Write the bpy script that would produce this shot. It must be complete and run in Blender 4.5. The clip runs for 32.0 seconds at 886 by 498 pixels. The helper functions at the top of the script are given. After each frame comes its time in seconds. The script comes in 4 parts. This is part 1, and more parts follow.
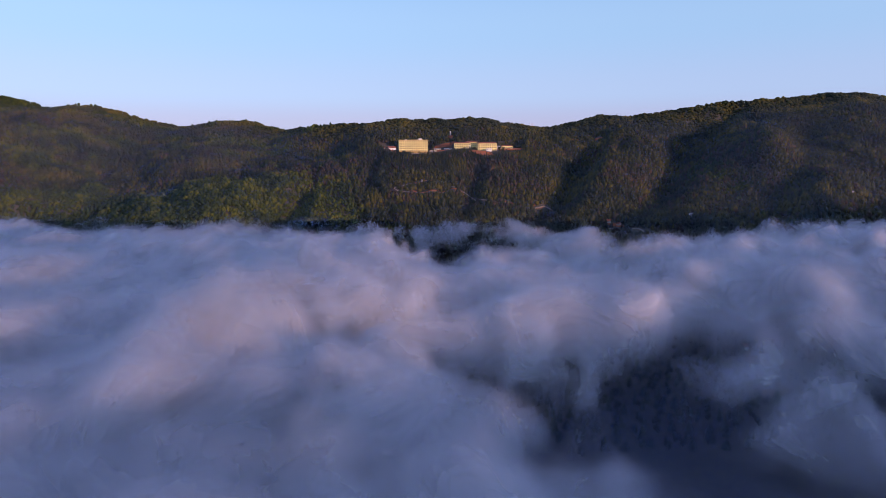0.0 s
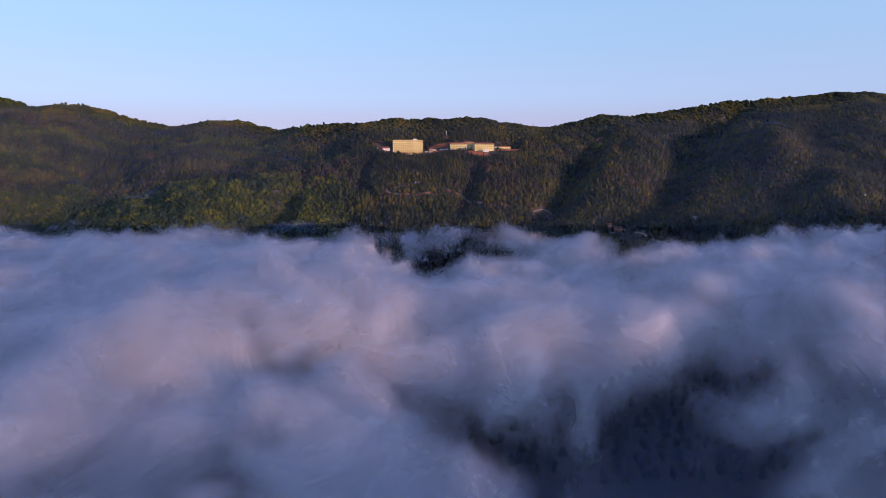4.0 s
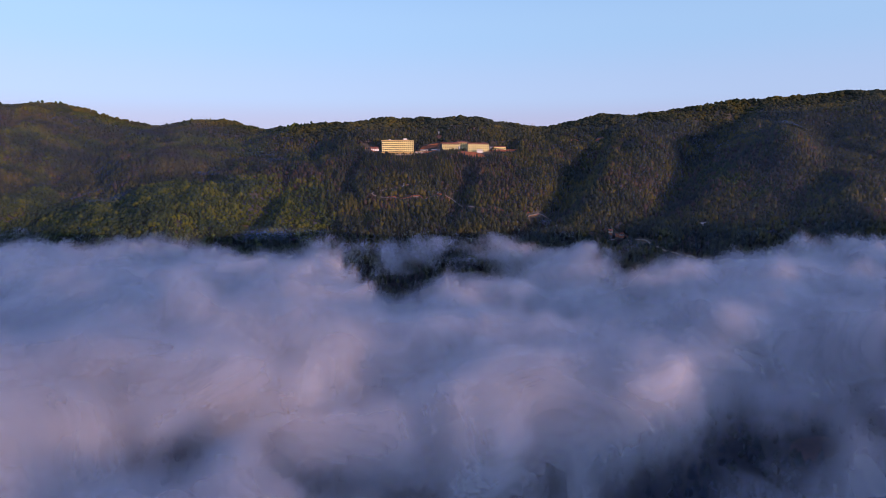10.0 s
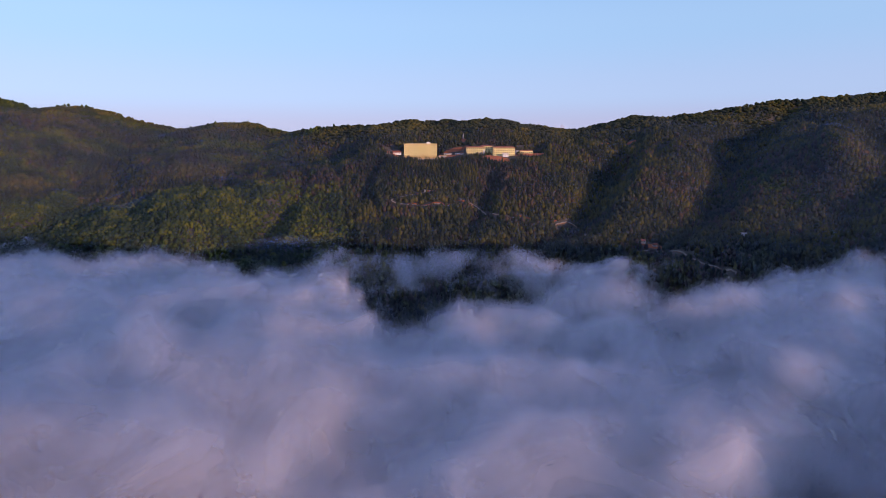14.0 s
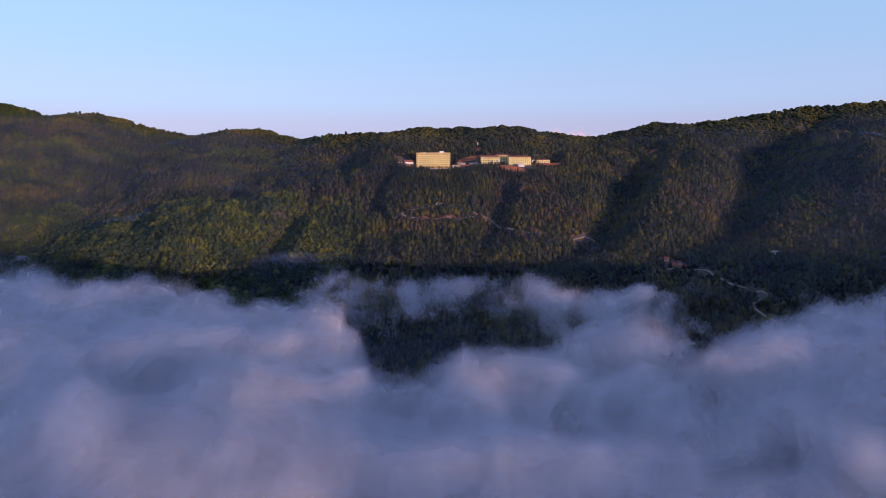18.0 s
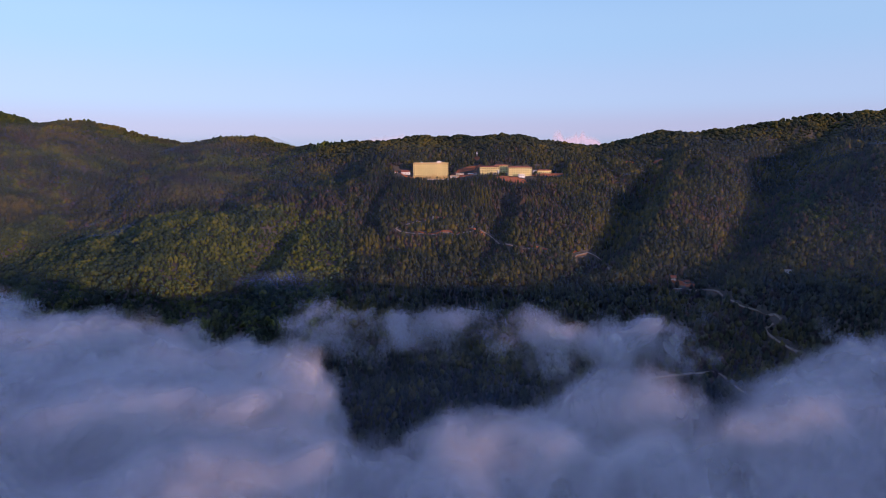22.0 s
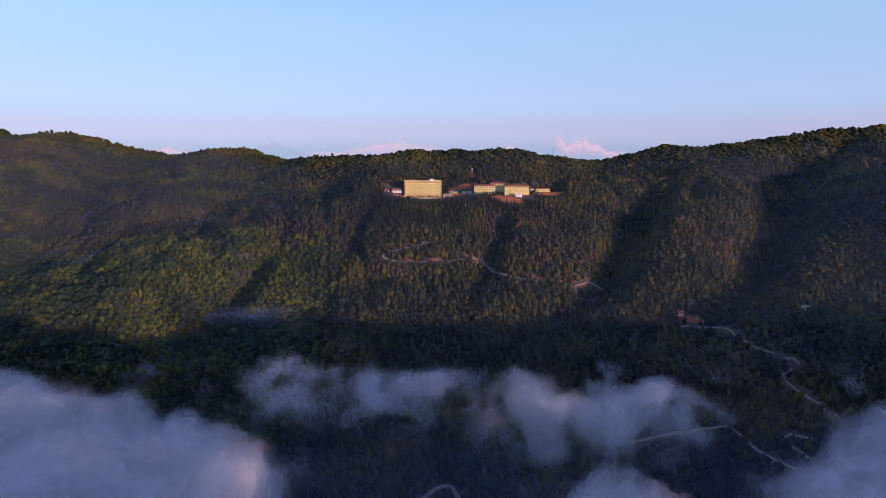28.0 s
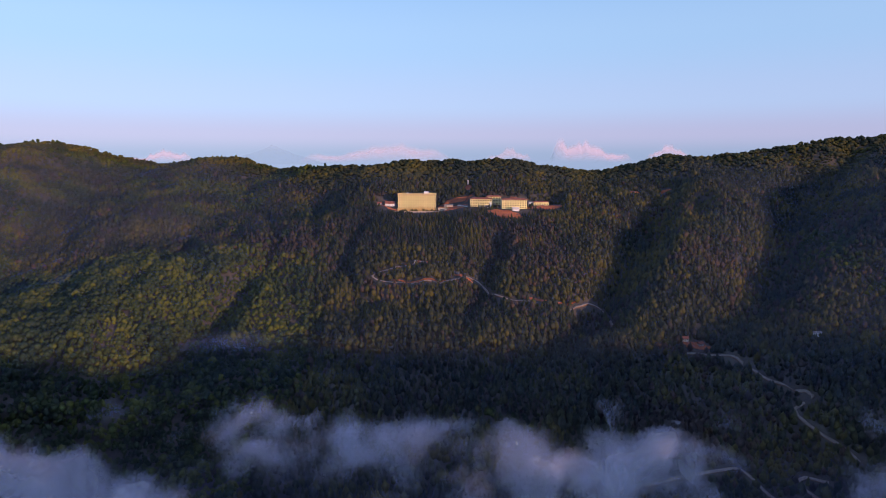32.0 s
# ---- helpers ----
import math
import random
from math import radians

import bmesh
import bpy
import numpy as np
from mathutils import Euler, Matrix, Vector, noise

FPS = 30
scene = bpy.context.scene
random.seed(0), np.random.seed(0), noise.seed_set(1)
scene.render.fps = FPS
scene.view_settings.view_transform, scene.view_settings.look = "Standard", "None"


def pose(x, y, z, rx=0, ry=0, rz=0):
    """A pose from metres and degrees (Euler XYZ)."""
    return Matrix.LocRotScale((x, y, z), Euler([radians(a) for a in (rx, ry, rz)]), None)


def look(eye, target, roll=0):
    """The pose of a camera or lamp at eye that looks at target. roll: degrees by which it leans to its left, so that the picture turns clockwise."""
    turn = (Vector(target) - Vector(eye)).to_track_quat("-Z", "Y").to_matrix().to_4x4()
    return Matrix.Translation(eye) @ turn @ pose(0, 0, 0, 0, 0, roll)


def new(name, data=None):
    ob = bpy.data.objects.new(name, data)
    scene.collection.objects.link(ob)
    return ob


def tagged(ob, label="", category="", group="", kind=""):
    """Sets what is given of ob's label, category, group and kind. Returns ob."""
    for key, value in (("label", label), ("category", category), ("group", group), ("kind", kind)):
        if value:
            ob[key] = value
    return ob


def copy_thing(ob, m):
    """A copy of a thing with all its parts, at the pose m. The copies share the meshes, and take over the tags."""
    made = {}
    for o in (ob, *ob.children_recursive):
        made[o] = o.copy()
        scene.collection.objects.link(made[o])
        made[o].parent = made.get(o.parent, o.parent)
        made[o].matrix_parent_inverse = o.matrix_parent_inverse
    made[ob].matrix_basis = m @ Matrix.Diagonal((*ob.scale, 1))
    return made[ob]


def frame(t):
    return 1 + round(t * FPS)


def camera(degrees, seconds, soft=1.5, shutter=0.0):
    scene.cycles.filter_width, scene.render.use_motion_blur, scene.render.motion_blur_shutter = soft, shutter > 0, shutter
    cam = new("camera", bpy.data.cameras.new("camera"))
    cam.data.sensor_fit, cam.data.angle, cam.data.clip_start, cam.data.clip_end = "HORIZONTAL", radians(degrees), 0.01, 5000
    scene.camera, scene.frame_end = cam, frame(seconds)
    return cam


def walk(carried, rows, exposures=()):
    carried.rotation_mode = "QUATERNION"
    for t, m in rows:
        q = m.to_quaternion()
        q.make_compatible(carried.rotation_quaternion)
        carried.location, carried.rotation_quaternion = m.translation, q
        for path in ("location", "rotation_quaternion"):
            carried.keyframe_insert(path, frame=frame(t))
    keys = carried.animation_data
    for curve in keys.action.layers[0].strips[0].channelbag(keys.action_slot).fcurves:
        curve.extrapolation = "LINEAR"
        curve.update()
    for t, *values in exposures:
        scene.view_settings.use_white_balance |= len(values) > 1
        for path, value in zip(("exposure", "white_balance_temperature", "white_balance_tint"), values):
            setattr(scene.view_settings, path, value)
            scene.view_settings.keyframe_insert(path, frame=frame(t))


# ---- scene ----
cam = camera(73.7, 32.0, soft=0.65)
walk(cam, [
    (0.0, pose(-80.26, -269.65, 237.46, 80.159, 0.157, -5.161)),
    (1.0, pose(-76.93, -261.17, 237.26, 80.194, 0.108, -5.147)),
    (2.0, pose(-73.63, -252.71, 237.04, 80.225, 0.089, -5.124)),
    (3.0, pose(-70.37, -244.26, 236.80, 80.251, 0.093, -5.079)),
    (6.0, pose(-60.45, -218.63, 236.03, 80.270, 0.112, -5.011)),
    (7.0, pose(-57.18, -209.76, 235.94, 80.299, 0.117, -5.010)),
    (8.0, pose(-53.96, -200.80, 235.94, 80.309, 0.123, -4.999)),
    (9.0, pose(-50.79, -191.85, 236.13, 80.292, 0.074, -5.015)),
    (10.0, pose(-47.71, -183.06, 236.58, 80.282, 0.063, -4.988)),
    (11.0, pose(-44.82, -174.36, 237.36, 80.261, 0.009, -5.037)),
    (12.0, pose(-42.17, -165.75, 238.51, 80.258, -0.031, -5.065)),
    (12.5, pose(-40.93, -161.50, 239.22, 80.261, -0.053, -4.993)),
    (13.0, pose(-39.74, -157.27, 240.02, 80.289, -0.027, -4.298)),
    (13.5, pose(-38.59, -153.06, 240.90, 80.321, 0.017, -3.119)),
    (14.0, pose(-37.47, -148.84, 241.85, 80.336, 0.083, -2.238)),
    (14.5, pose(-36.38, -144.63, 242.86, 80.358, 0.136, -1.658)),
    (16.5, pose(-32.76, -127.58, 248.33, 80.444, 0.091, -0.844)),
    (17.0, pose(-32.01, -123.43, 249.75, 80.494, 0.072, -0.737)),
    (18.0, pose(-30.52, -115.23, 252.59, 80.550, 0.064, -0.595)),
    (19.0, pose(-28.97, -107.14, 255.44, 80.598, 0.067, -0.504)),
    (20.0, pose(-27.24, -99.08, 258.36, 80.643, 0.088, -0.471)),
    (21.0, pose(-25.31, -90.98, 261.43, 80.708, 0.060, -0.414)),
    (22.0, pose(-23.18, -82.72, 264.75, 80.717, 0.045, -0.367)),
    (23.0, pose(-20.87, -74.31, 268.23, 80.768, 0.022, -0.318)),
    (24.0, pose(-18.38, -65.82, 271.79, 80.829, 0.013, -0.259)),
    (25.0, pose(-15.80, -57.31, 275.34, 80.832, -0.010, -0.220)),
    (28.0, pose(-8.67, -32.28, 285.63, 80.965, -0.063, -0.091)),
    (29.0, pose(-6.46, -24.08, 289.16, 80.997, -0.038, -0.057)),
    (30.0, pose(-4.23, -16.02, 292.76, 81.047, -0.032, -0.027)),
    (31.0, pose(-2.07, -8.00, 296.36, 81.094, 0.029, 0.009)),
    (32.0, pose(0.00, 0.00, 300.00, 81.100, 0.000, 0.000)),
])

# ---- light ----
SUN_AZ = (0.62, -0.785)         # horizontal way towards the sun
SUN_ELEV = 4.8                   # degrees above the horizon
world = bpy.data.worlds.new("world")
scene.world = world
world.use_nodes = True
wn, wl = world.node_tree.nodes, world.node_tree.links
wn.clear()
w_out = wn.new("ShaderNodeOutputWorld")
w_bg = wn.new("ShaderNodeBackground")
w_sky = wn.new("ShaderNodeTexSky")
w_sky.sky_type = "NISHITA"
w_sky.sun_disc = False
w_sky.sun_elevation = radians(SUN_ELEV)
w_sky.sun_rotation = math.atan2(SUN_AZ[0], SUN_AZ[1])
w_sky.altitude = 1500
w_sky.air_density, w_sky.dust_density, w_sky.ozone_density = 1.0, 0.6, 2.0
w_bg.inputs["Strength"].default_value = 0.098
# the evening belt: violet haze low down, pale blue over it, deeper blue overhead
w_tc = wn.new("ShaderNodeTexCoord")
w_sep = wn.new("ShaderNodeSeparateXYZ")
w_ramp = wn.new("ShaderNodeValToRGB")
w_ramp.color_ramp.interpolation = "EASE"
stops = [(0.0, (3.2, 4.4, 7.2)), (0.035, (5.0, 5.1, 8.1)), (0.085, (4.9, 6.2, 9.6)), (0.18, (4.2, 6.3, 9.8)),
         (0.30, (3.3, 5.6, 9.6)), (0.60, (2.55, 3.4, 7.2)), (1.0, (2.05, 2.7, 6.3))]
e = w_ramp.color_ramp.elements
e[0].position, e[1].position = stops[0][0], stops[-1][0]
for p, c in stops[1:-1]:
    e.new(p)
for el, (p, c) in zip(e, stops):
    el.color = (c[0] / 12, c[1] / 12, c[2] / 12, 1)
w_gain = wn.new("ShaderNodeMix")
w_gain.data_type, w_gain.blend_type = "RGBA", "MULTIPLY"
w_gain.inputs["Factor"].default_value = 1.0
w_gain.inputs["B"].default_value = (12, 12, 12, 1)
w_mix = wn.new("ShaderNodeMix")
w_mix.data_type = "RGBA"
w_mix.inputs["Factor"].default_value = 0.8
wl.new(w_tc.outputs["Generated"], w_sep.inputs[0])
wl.new(w_sep.outputs["Z"], w_ramp.inputs[0])
wl.new(w_ramp.outputs["Color"], w_gain.inputs["A"])
wl.new(w_sky.outputs[0], w_mix.inputs["A"])
wl.new(w_gain.outputs["Result"], w_mix.inputs["B"])
# the sky pales towards one side
w_side = wn.new("ShaderNodeMapRange")
w_side.interpolation_type = "SMOOTHSTEP"
for key, v in (("From Min", 0.7), ("From Max", -0.9), ("To Min", 1.1), ("To Max", 1.32)):
    w_side.inputs[key].default_value = v
wl.new(w_sep.outputs["X"], w_side.inputs["Value"])
w_glow = wn.new("ShaderNodeVectorMath")
w_glow.operation = "SCALE"
wl.new(w_mix.outputs["Result"], w_glow.inputs[0])
wl.new(w_side.outputs[0], w_glow.inputs["Scale"])
wl.new(w_glow.outputs[0], w_bg.inputs["Color"])
wl.new(w_bg.outputs[0], w_out.inputs[0])

sun = new("sun", bpy.data.lights.new("sun", "SUN"))
sun.data.energy = 4.9
sun.data.angle = radians(0.6)
sun.data.color = (1.0, 0.6, 0.48)
sun_way = Vector((SUN_AZ[0], SUN_AZ[1], math.tan(radians(SUN_ELEV))))
sun.matrix_world = look((0, 0, 600), Vector((0, 0, 600)) - sun_way)
scene.cycles.transparent_max_bounces = 128
scene.cycles.max_bounces, scene.cycles.diffuse_bounces, scene.cycles.transmission_bounces = 16, 10, 12

# ---- materials ----
def mat_new(name):
    m = bpy.data.materials.new(name)
    m.use_nodes = True
    nt = m.node_tree
    return m, nt.nodes, nt.links, nt.nodes["Principled BSDF"]


def node_noise(n, l, scale, detail=4.0, coord="Object", rough=0.6):
    tc = n.new("ShaderNodeTexCoord")
    no = n.new("ShaderNodeTexNoise")
    no.inputs["Scale"].default_value = scale
    no.inputs["Detail"].default_value = detail
    no.inputs["Roughness"].default_value = rough
    l.new(tc.outputs[coord], no.inputs["Vector"])
    return no.outputs["Fac"]


def node_ramp(n, l, fac, stops):
    r = n.new("ShaderNodeValToRGB")
    e = r.color_ramp.elements
    e[0].position, e[1].position = stops[0][0], stops[-1][0]
    for p, c in stops[1:-1]:
        e.new(p)
    for el, (p, c) in zip(e, stops):
        el.color = (*c, 1)
    l.new(fac, r.inputs[0])
    return r.outputs["Color"]


def node_mix(n, l, a, b, fac, blend="MIX"):
    m = n.new("ShaderNodeMix")
    m.data_type, m.blend_type = "RGBA", blend
    for sock, v in ((m.inputs["A"], a), (m.inputs["B"], b), (m.inputs["Factor"], fac)):
        if isinstance(v, bpy.types.NodeSocket):
            l.new(v, sock)
        else:
            sock.default_value = (*v, 1) if isinstance(v, tuple) else v
    return m.outputs["Result"]


def node_bump(n, l, p, height, strength, dist):
    b = n.new("ShaderNodeBump")
    b.inputs["Strength"].default_value = strength
    b.inputs["Distance"].default_value = dist
    l.new(height, b.inputs["Height"])
    l.new(b.outputs[0], p.inputs["Normal"])


def surface(name, low, high, scale, rough=0.85, bump=0.3, dist=0.05, big=0.05, metal=0.0, wear=(0.75, 1.15)):
    """A matt surface: two colours mixed by grain, shaded up and down by broad stains."""
    m, n, l, p = mat_new(name)
    fine = node_noise(n, l, scale, 5)
    broad = node_noise(n, l, big, 3)
    col = node_ramp(n, l, fine, [(0.3, low), (0.7, high)])
    stain = node_ramp(n, l, broad, [(0.3, (wear[0],) * 3), (0.7, (wear[1],) * 3)])
    l.new(node_mix(n, l, col, stain, 1.0, "MULTIPLY"), p.inputs["Base Color"])
    p.inputs["Roughness"].default_value = rough
    p.inputs["Metallic"].default_value = metal
    p.inputs["Specular IOR Level"].default_value = 0.2
    node_bump(n, l, p, fine, bump, dist)
    return m


def foliage(name, stops, rough=0.7):
    """Leaves: each tree has its own tint, mottled leaf by leaf."""
    m, n, l, p = mat_new(name)
    at = n.new("ShaderNodeAttribute")
    at.attribute_name = "tint"
    fine = node_noise(n, l, 0.9, 3)
    broad = node_noise(n, l, 0.012, 3)
    col = node_ramp(n, l, at.outputs["Fac"], stops)
    a = node_ramp(n, l, fine, [(0.3, (0.78, 0.78, 0.78)), (0.7, (1.22, 1.2, 1.18))])
    b = node_ramp(n, l, broad, [(0.35, (0.7, 0.76, 0.76)), (0.65, (1.28, 1.18, 1.0))])
    c = node_mix(n, l, col, a, 1.0, "MULTIPLY")
    l.new(node_mix(n, l, c, b, 1.0, "MULTIPLY"), p.inputs["Base Color"])
    p.inputs["Roughness"].default_value = rough
    p.inputs["Specular IOR Level"].default_value = 0.14
    node_bump(n, l, p, fine, 0.5, 0.5)
    # thin leaves let part of the light through
    tl = n.new("ShaderNodeBsdfTranslucent")
    mx = n.new("ShaderNodeMixShader")
    mx.inputs[0].default_value = 0.28
    l.new(p.inputs["Base Color"].links[0].from_socket, tl.inputs["Color"])
    l.new(p.outputs[0], mx.inputs[1])
    l.new(tl.outputs[0], mx.inputs[2])
    l.new(mx.outputs[0], n["Material Output"].inputs[0])
    return m


def cloud_vapour():
    """Mist: white droplets that scatter light to both sides; the body is worn into soft puffs by turbulence."""
    m, n, l, p = mat_new("cloud_vapour")
    n.remove(p)
    out = n["Material Output"]
    at = n.new("ShaderNodeAttribute")
    at.attribute_name = "vapour"
    up = n.new("ShaderNodeAttribute")
    up.attribute_name = "lean"
    tc = n.new("ShaderNodeTexCoord")
    mp = n.new("ShaderNodeMapping")
    mp.inputs["Scale"].default_value = (1.0, 1.0, 1.15)
    l.new(tc.outputs["Object"], mp.inputs["Vector"])
    n1 = n.new("ShaderNodeTexNoise")
    n1.inputs["Scale"].default_value, n1.inputs["Detail"].default_value = 0.03, 5
    n1.inputs["Roughness"].default_value, n1.inputs["Distortion"].default_value = 0.56, 0.8
    l.new(mp.outputs[0], n1.inputs["Vector"])
    wear = n.new("ShaderNodeMath")
    wear.operation = "MULTIPLY_ADD"
    wear.inputs[1].default_value, wear.inputs[2].default_value = WEAR, -0.5 * WEAR
    l.new(n1.outputs["Fac"], wear.inputs[0])
    body = n.new("ShaderNodeMath")
    body.operation = "ADD"
    l.new(at.outputs["Fac"], body.inputs[0])
    l.new(wear.outputs[0], body.inputs[1])
    mr = n.new("ShaderNodeMapRange")
    mr.interpolation_type = "SMOOTHSTEP"
    for key, v in (("From Min", 0.0), ("From Max", 1.0), ("To Min", 0.0), ("To Max", THICK)):
        mr.inputs[key].default_value = v
    l.new(body.outputs[0], mr.inputs["Value"])
    df = n.new("ShaderNodeBsdfDiffuse")
    tl = n.new("ShaderNodeBsdfTranslucent")
    df.inputs["Color"].default_value = tl.inputs["Color"].default_value = (0.92, 0.9, 0.93, 1)
    l.new(up.outputs["Vector"], df.inputs["Normal"])
    l.new(up.outputs["Vector"], tl.inputs["Normal"])
    tr = n.new("ShaderNodeBsdfTransparent")
    ms = n.new("ShaderNodeMixShader")
    ms.inputs[0].default_value = 0.4
    l.new(df.outputs[0], ms.inputs[1])
    l.new(tl.outputs[0], ms.inputs[2])
    ma = n.new("ShaderNodeMixShader")
    l.new(mr.outputs[0], ma.inputs[0])
    l.new(tr.outputs[0], ma.inputs[1])
    l.new(ms.outputs[0], ma.inputs[2])
    l.new(ma.outputs[0], out.inputs[0])
    return m


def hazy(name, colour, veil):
    """Far relief with its haze put into the material: blue base colour, mostly let through to the sky behind."""
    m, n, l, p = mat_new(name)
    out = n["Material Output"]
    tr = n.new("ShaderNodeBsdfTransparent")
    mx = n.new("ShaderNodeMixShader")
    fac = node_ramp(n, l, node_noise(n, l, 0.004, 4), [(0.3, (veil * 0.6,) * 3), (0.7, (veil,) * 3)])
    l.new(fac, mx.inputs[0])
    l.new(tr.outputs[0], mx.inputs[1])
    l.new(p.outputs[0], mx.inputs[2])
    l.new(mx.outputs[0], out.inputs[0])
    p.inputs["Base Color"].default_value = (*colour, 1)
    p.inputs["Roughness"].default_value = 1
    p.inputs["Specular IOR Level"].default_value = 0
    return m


M_GROUND = surface("forest_floor", (0.058, 0.054, 0.044), (0.1, 0.084, 0.06), 0.25, 0.95, 0.6, 0.6, 0.01)
M_EARTH = surface("red_earth", (0.26, 0.08, 0.034), (0.42, 0.145, 0.06), 0.6, 0.95, 0.5, 0.4, 0.06)
M_FIELD = surface("ploughed_field", (0.11, 0.065, 0.05), (0.2, 0.12, 0.09), 0.5, 0.95, 0.5, 0.3, 0.05)
M_ROAD = surface("pale_concrete_road", (0.21, 0.17, 0.125), (0.33, 0.275, 0.21), 0.7, 0.85, 0.2, 0.05, 0.08)
M_BANK = surface("brown_road_bank", (0.11, 0.065, 0.042), (0.2, 0.115, 0.07), 0.8, 0.95, 0.5, 0.2, 0.06)
M_CONIFER = foliage("conifer_needles", [(0.0, (0.029, 0.04, 0.029)), (0.4, (0.045, 0.053, 0.028)), (0.75, (0.066, 0.067, 0.024)), (1.0, (0.1, 0.091, 0.024))])
M_LEAF = foliage("broad_leaves", [(0.0, (0.024, 0.042, 0.024)), (0.4, (0.036, 0.055, 0.02)), (0.75, (0.054, 0.071, 0.017)), (1.0, (0.1, 0.114, 0.02))])
M_BROWN = foliage("autumn_twigs", [(0.0, (0.05, 0.046, 0.042)), (0.5, (0.068, 0.054, 0.044)), (0.85, (0.09, 0.06, 0.043)), (1.0, (0.086, 0.072, 0.038))])
M_BARK = surface("bark", (0.06, 0.045, 0.03), (0.13, 0.1, 0.075), 6.0, 0.9, 0.6, 0.05, 0.5)
WEAR, THICK = 2.6, 0.34          # how ragged the mist is, and how much one layer hides
M_VAPOUR = cloud_vapour()


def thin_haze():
    """Haze as blue-coloured sheets, almost clear, that lift and blue the dark woods behind them."""
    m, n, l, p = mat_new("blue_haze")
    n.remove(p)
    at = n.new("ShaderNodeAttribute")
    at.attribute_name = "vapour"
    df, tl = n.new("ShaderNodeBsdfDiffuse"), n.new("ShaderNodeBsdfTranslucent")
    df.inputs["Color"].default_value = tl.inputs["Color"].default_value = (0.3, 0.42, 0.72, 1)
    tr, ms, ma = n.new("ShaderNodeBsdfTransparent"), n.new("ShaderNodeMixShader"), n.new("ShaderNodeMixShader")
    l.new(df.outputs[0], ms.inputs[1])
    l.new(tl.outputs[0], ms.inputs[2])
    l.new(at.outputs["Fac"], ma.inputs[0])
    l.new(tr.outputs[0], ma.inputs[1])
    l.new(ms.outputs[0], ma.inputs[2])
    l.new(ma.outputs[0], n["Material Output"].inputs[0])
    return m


M_HAZE = thin_haze()
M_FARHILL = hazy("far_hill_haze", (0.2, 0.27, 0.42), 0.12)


def far_vapour():
    """Distant cumulus: mauve-coloured heaps, see-through in place of haze, dissolving at the foot and the rim."""
    m, n, l, p = mat_new("far_vapour")
    out = n["Material Output"]
    at = n.new("ShaderNodeAttribute")
    at.attribute_name = "vapour"
    no = node_noise(n, l, 0.012, 5)
    k = node_ramp(n, l, no, [(0.3, (0.75, 0.75, 0.75)), (0.65, (1, 1, 1))])
    f = node_mix(n, l, k, at.outputs["Fac"], 1.0, "MULTIPLY")
    tr = n.new("ShaderNodeBsdfTransparent")
    mx = n.new("ShaderNodeMixShader")
    l.new(f, mx.inputs[0])
    l.new(tr.outputs[0], mx.inputs[1])
    l.new(p.outputs[0], mx.inputs[2])
    l.new(mx.outputs[0], out.inputs[0])
    p.inputs["Base Color"].default_value = (0.6, 0.5, 0.6, 1)
    p.inputs["Roughness"].default_value = 1
    p.inputs["Specular IOR Level"].default_value = 0
    # normals bent towards the sun, so the heaps look more evenly lit
    ge, lean, even = n.new("ShaderNodeNewGeometry"), n.new("ShaderNodeVectorMath"), n.new("ShaderNodeVectorMath")
    lean.operation, even.operation = "ADD", "NORMALIZE"
    lean.inputs[1].default_value = (SUN_AZ[0] * 0.9, SUN_AZ[1] * 0.9, 0.35)
    l.new(ge.outputs["Normal"], lean.inputs[0])
    l.new(lean.outputs[0], even.inputs[0])
    l.new(even.outputs[0], p.inputs["Normal"])
    return m


M_FARCLOUD = far_vapour()
M_CREAM = surface("cream_yellow_render", (0.7, 0.6, 0.25), (0.82, 0.73, 0.33), 0.6, 0.85, 0.15, 0.03, 0.12, wear=(0.8, 1.1))
M_PLINTH = surface("ochre_plinth", (0.42, 0.28, 0.1), (0.52, 0.36, 0.14), 0.8, 0.85, 0.2, 0.03, 0.2)
M_WHITE = surface("white_paint", (0.66, 0.65, 0.62), (0.8, 0.79, 0.76), 1.0, 0.7, 0.1, 0.02, 0.2)
M_ROOF = surface("grey_flat_roof", (0.22, 0.21, 0.2), (0.32, 0.31, 0.29), 0.8, 0.9, 0.2, 0.03, 0.1)
M_REDROOF = surface("red_brown_tiles", (0.22, 0.07, 0.04), (0.34, 0.13, 0.08), 2.0, 0.8, 0.4, 0.06, 0.2)
M_FRAME = surface("grey_window_frame", (0.2, 0.17, 0.13), (0.3, 0.25, 0.19), 4.0, 0.6, 0.05, 0.01, 0.5)
M_STONE = surface("pale_retaining_wall", (0.34, 0.29, 0.23), (0.48, 0.42, 0.35), 1.2, 0.9, 0.4, 0.06, 0.1)
M_STEEL = surface("galvanised_steel", (0.45, 0.46, 0.47), (0.6, 0.61, 0.62), 3.0, 0.5, 0.05, 0.01, 0.5, metal=0.6)


def dark_glass():
    m, n, l, p = mat_new("dark_window_glass")
    p.inputs["Base Color"].default_value = (0.02, 0.024, 0.03, 1)
    rough = node_ramp(n, l, node_noise(n, l, 0.3, 2), [(0.3, (0.12,) * 3), (0.7, (0.3,) * 3)])
    l.new(rough, p.inputs["Roughness"])
    p.inputs["Specular IOR Level"].default_value = 0.5
    return m


M_GLASS = dark_glass()

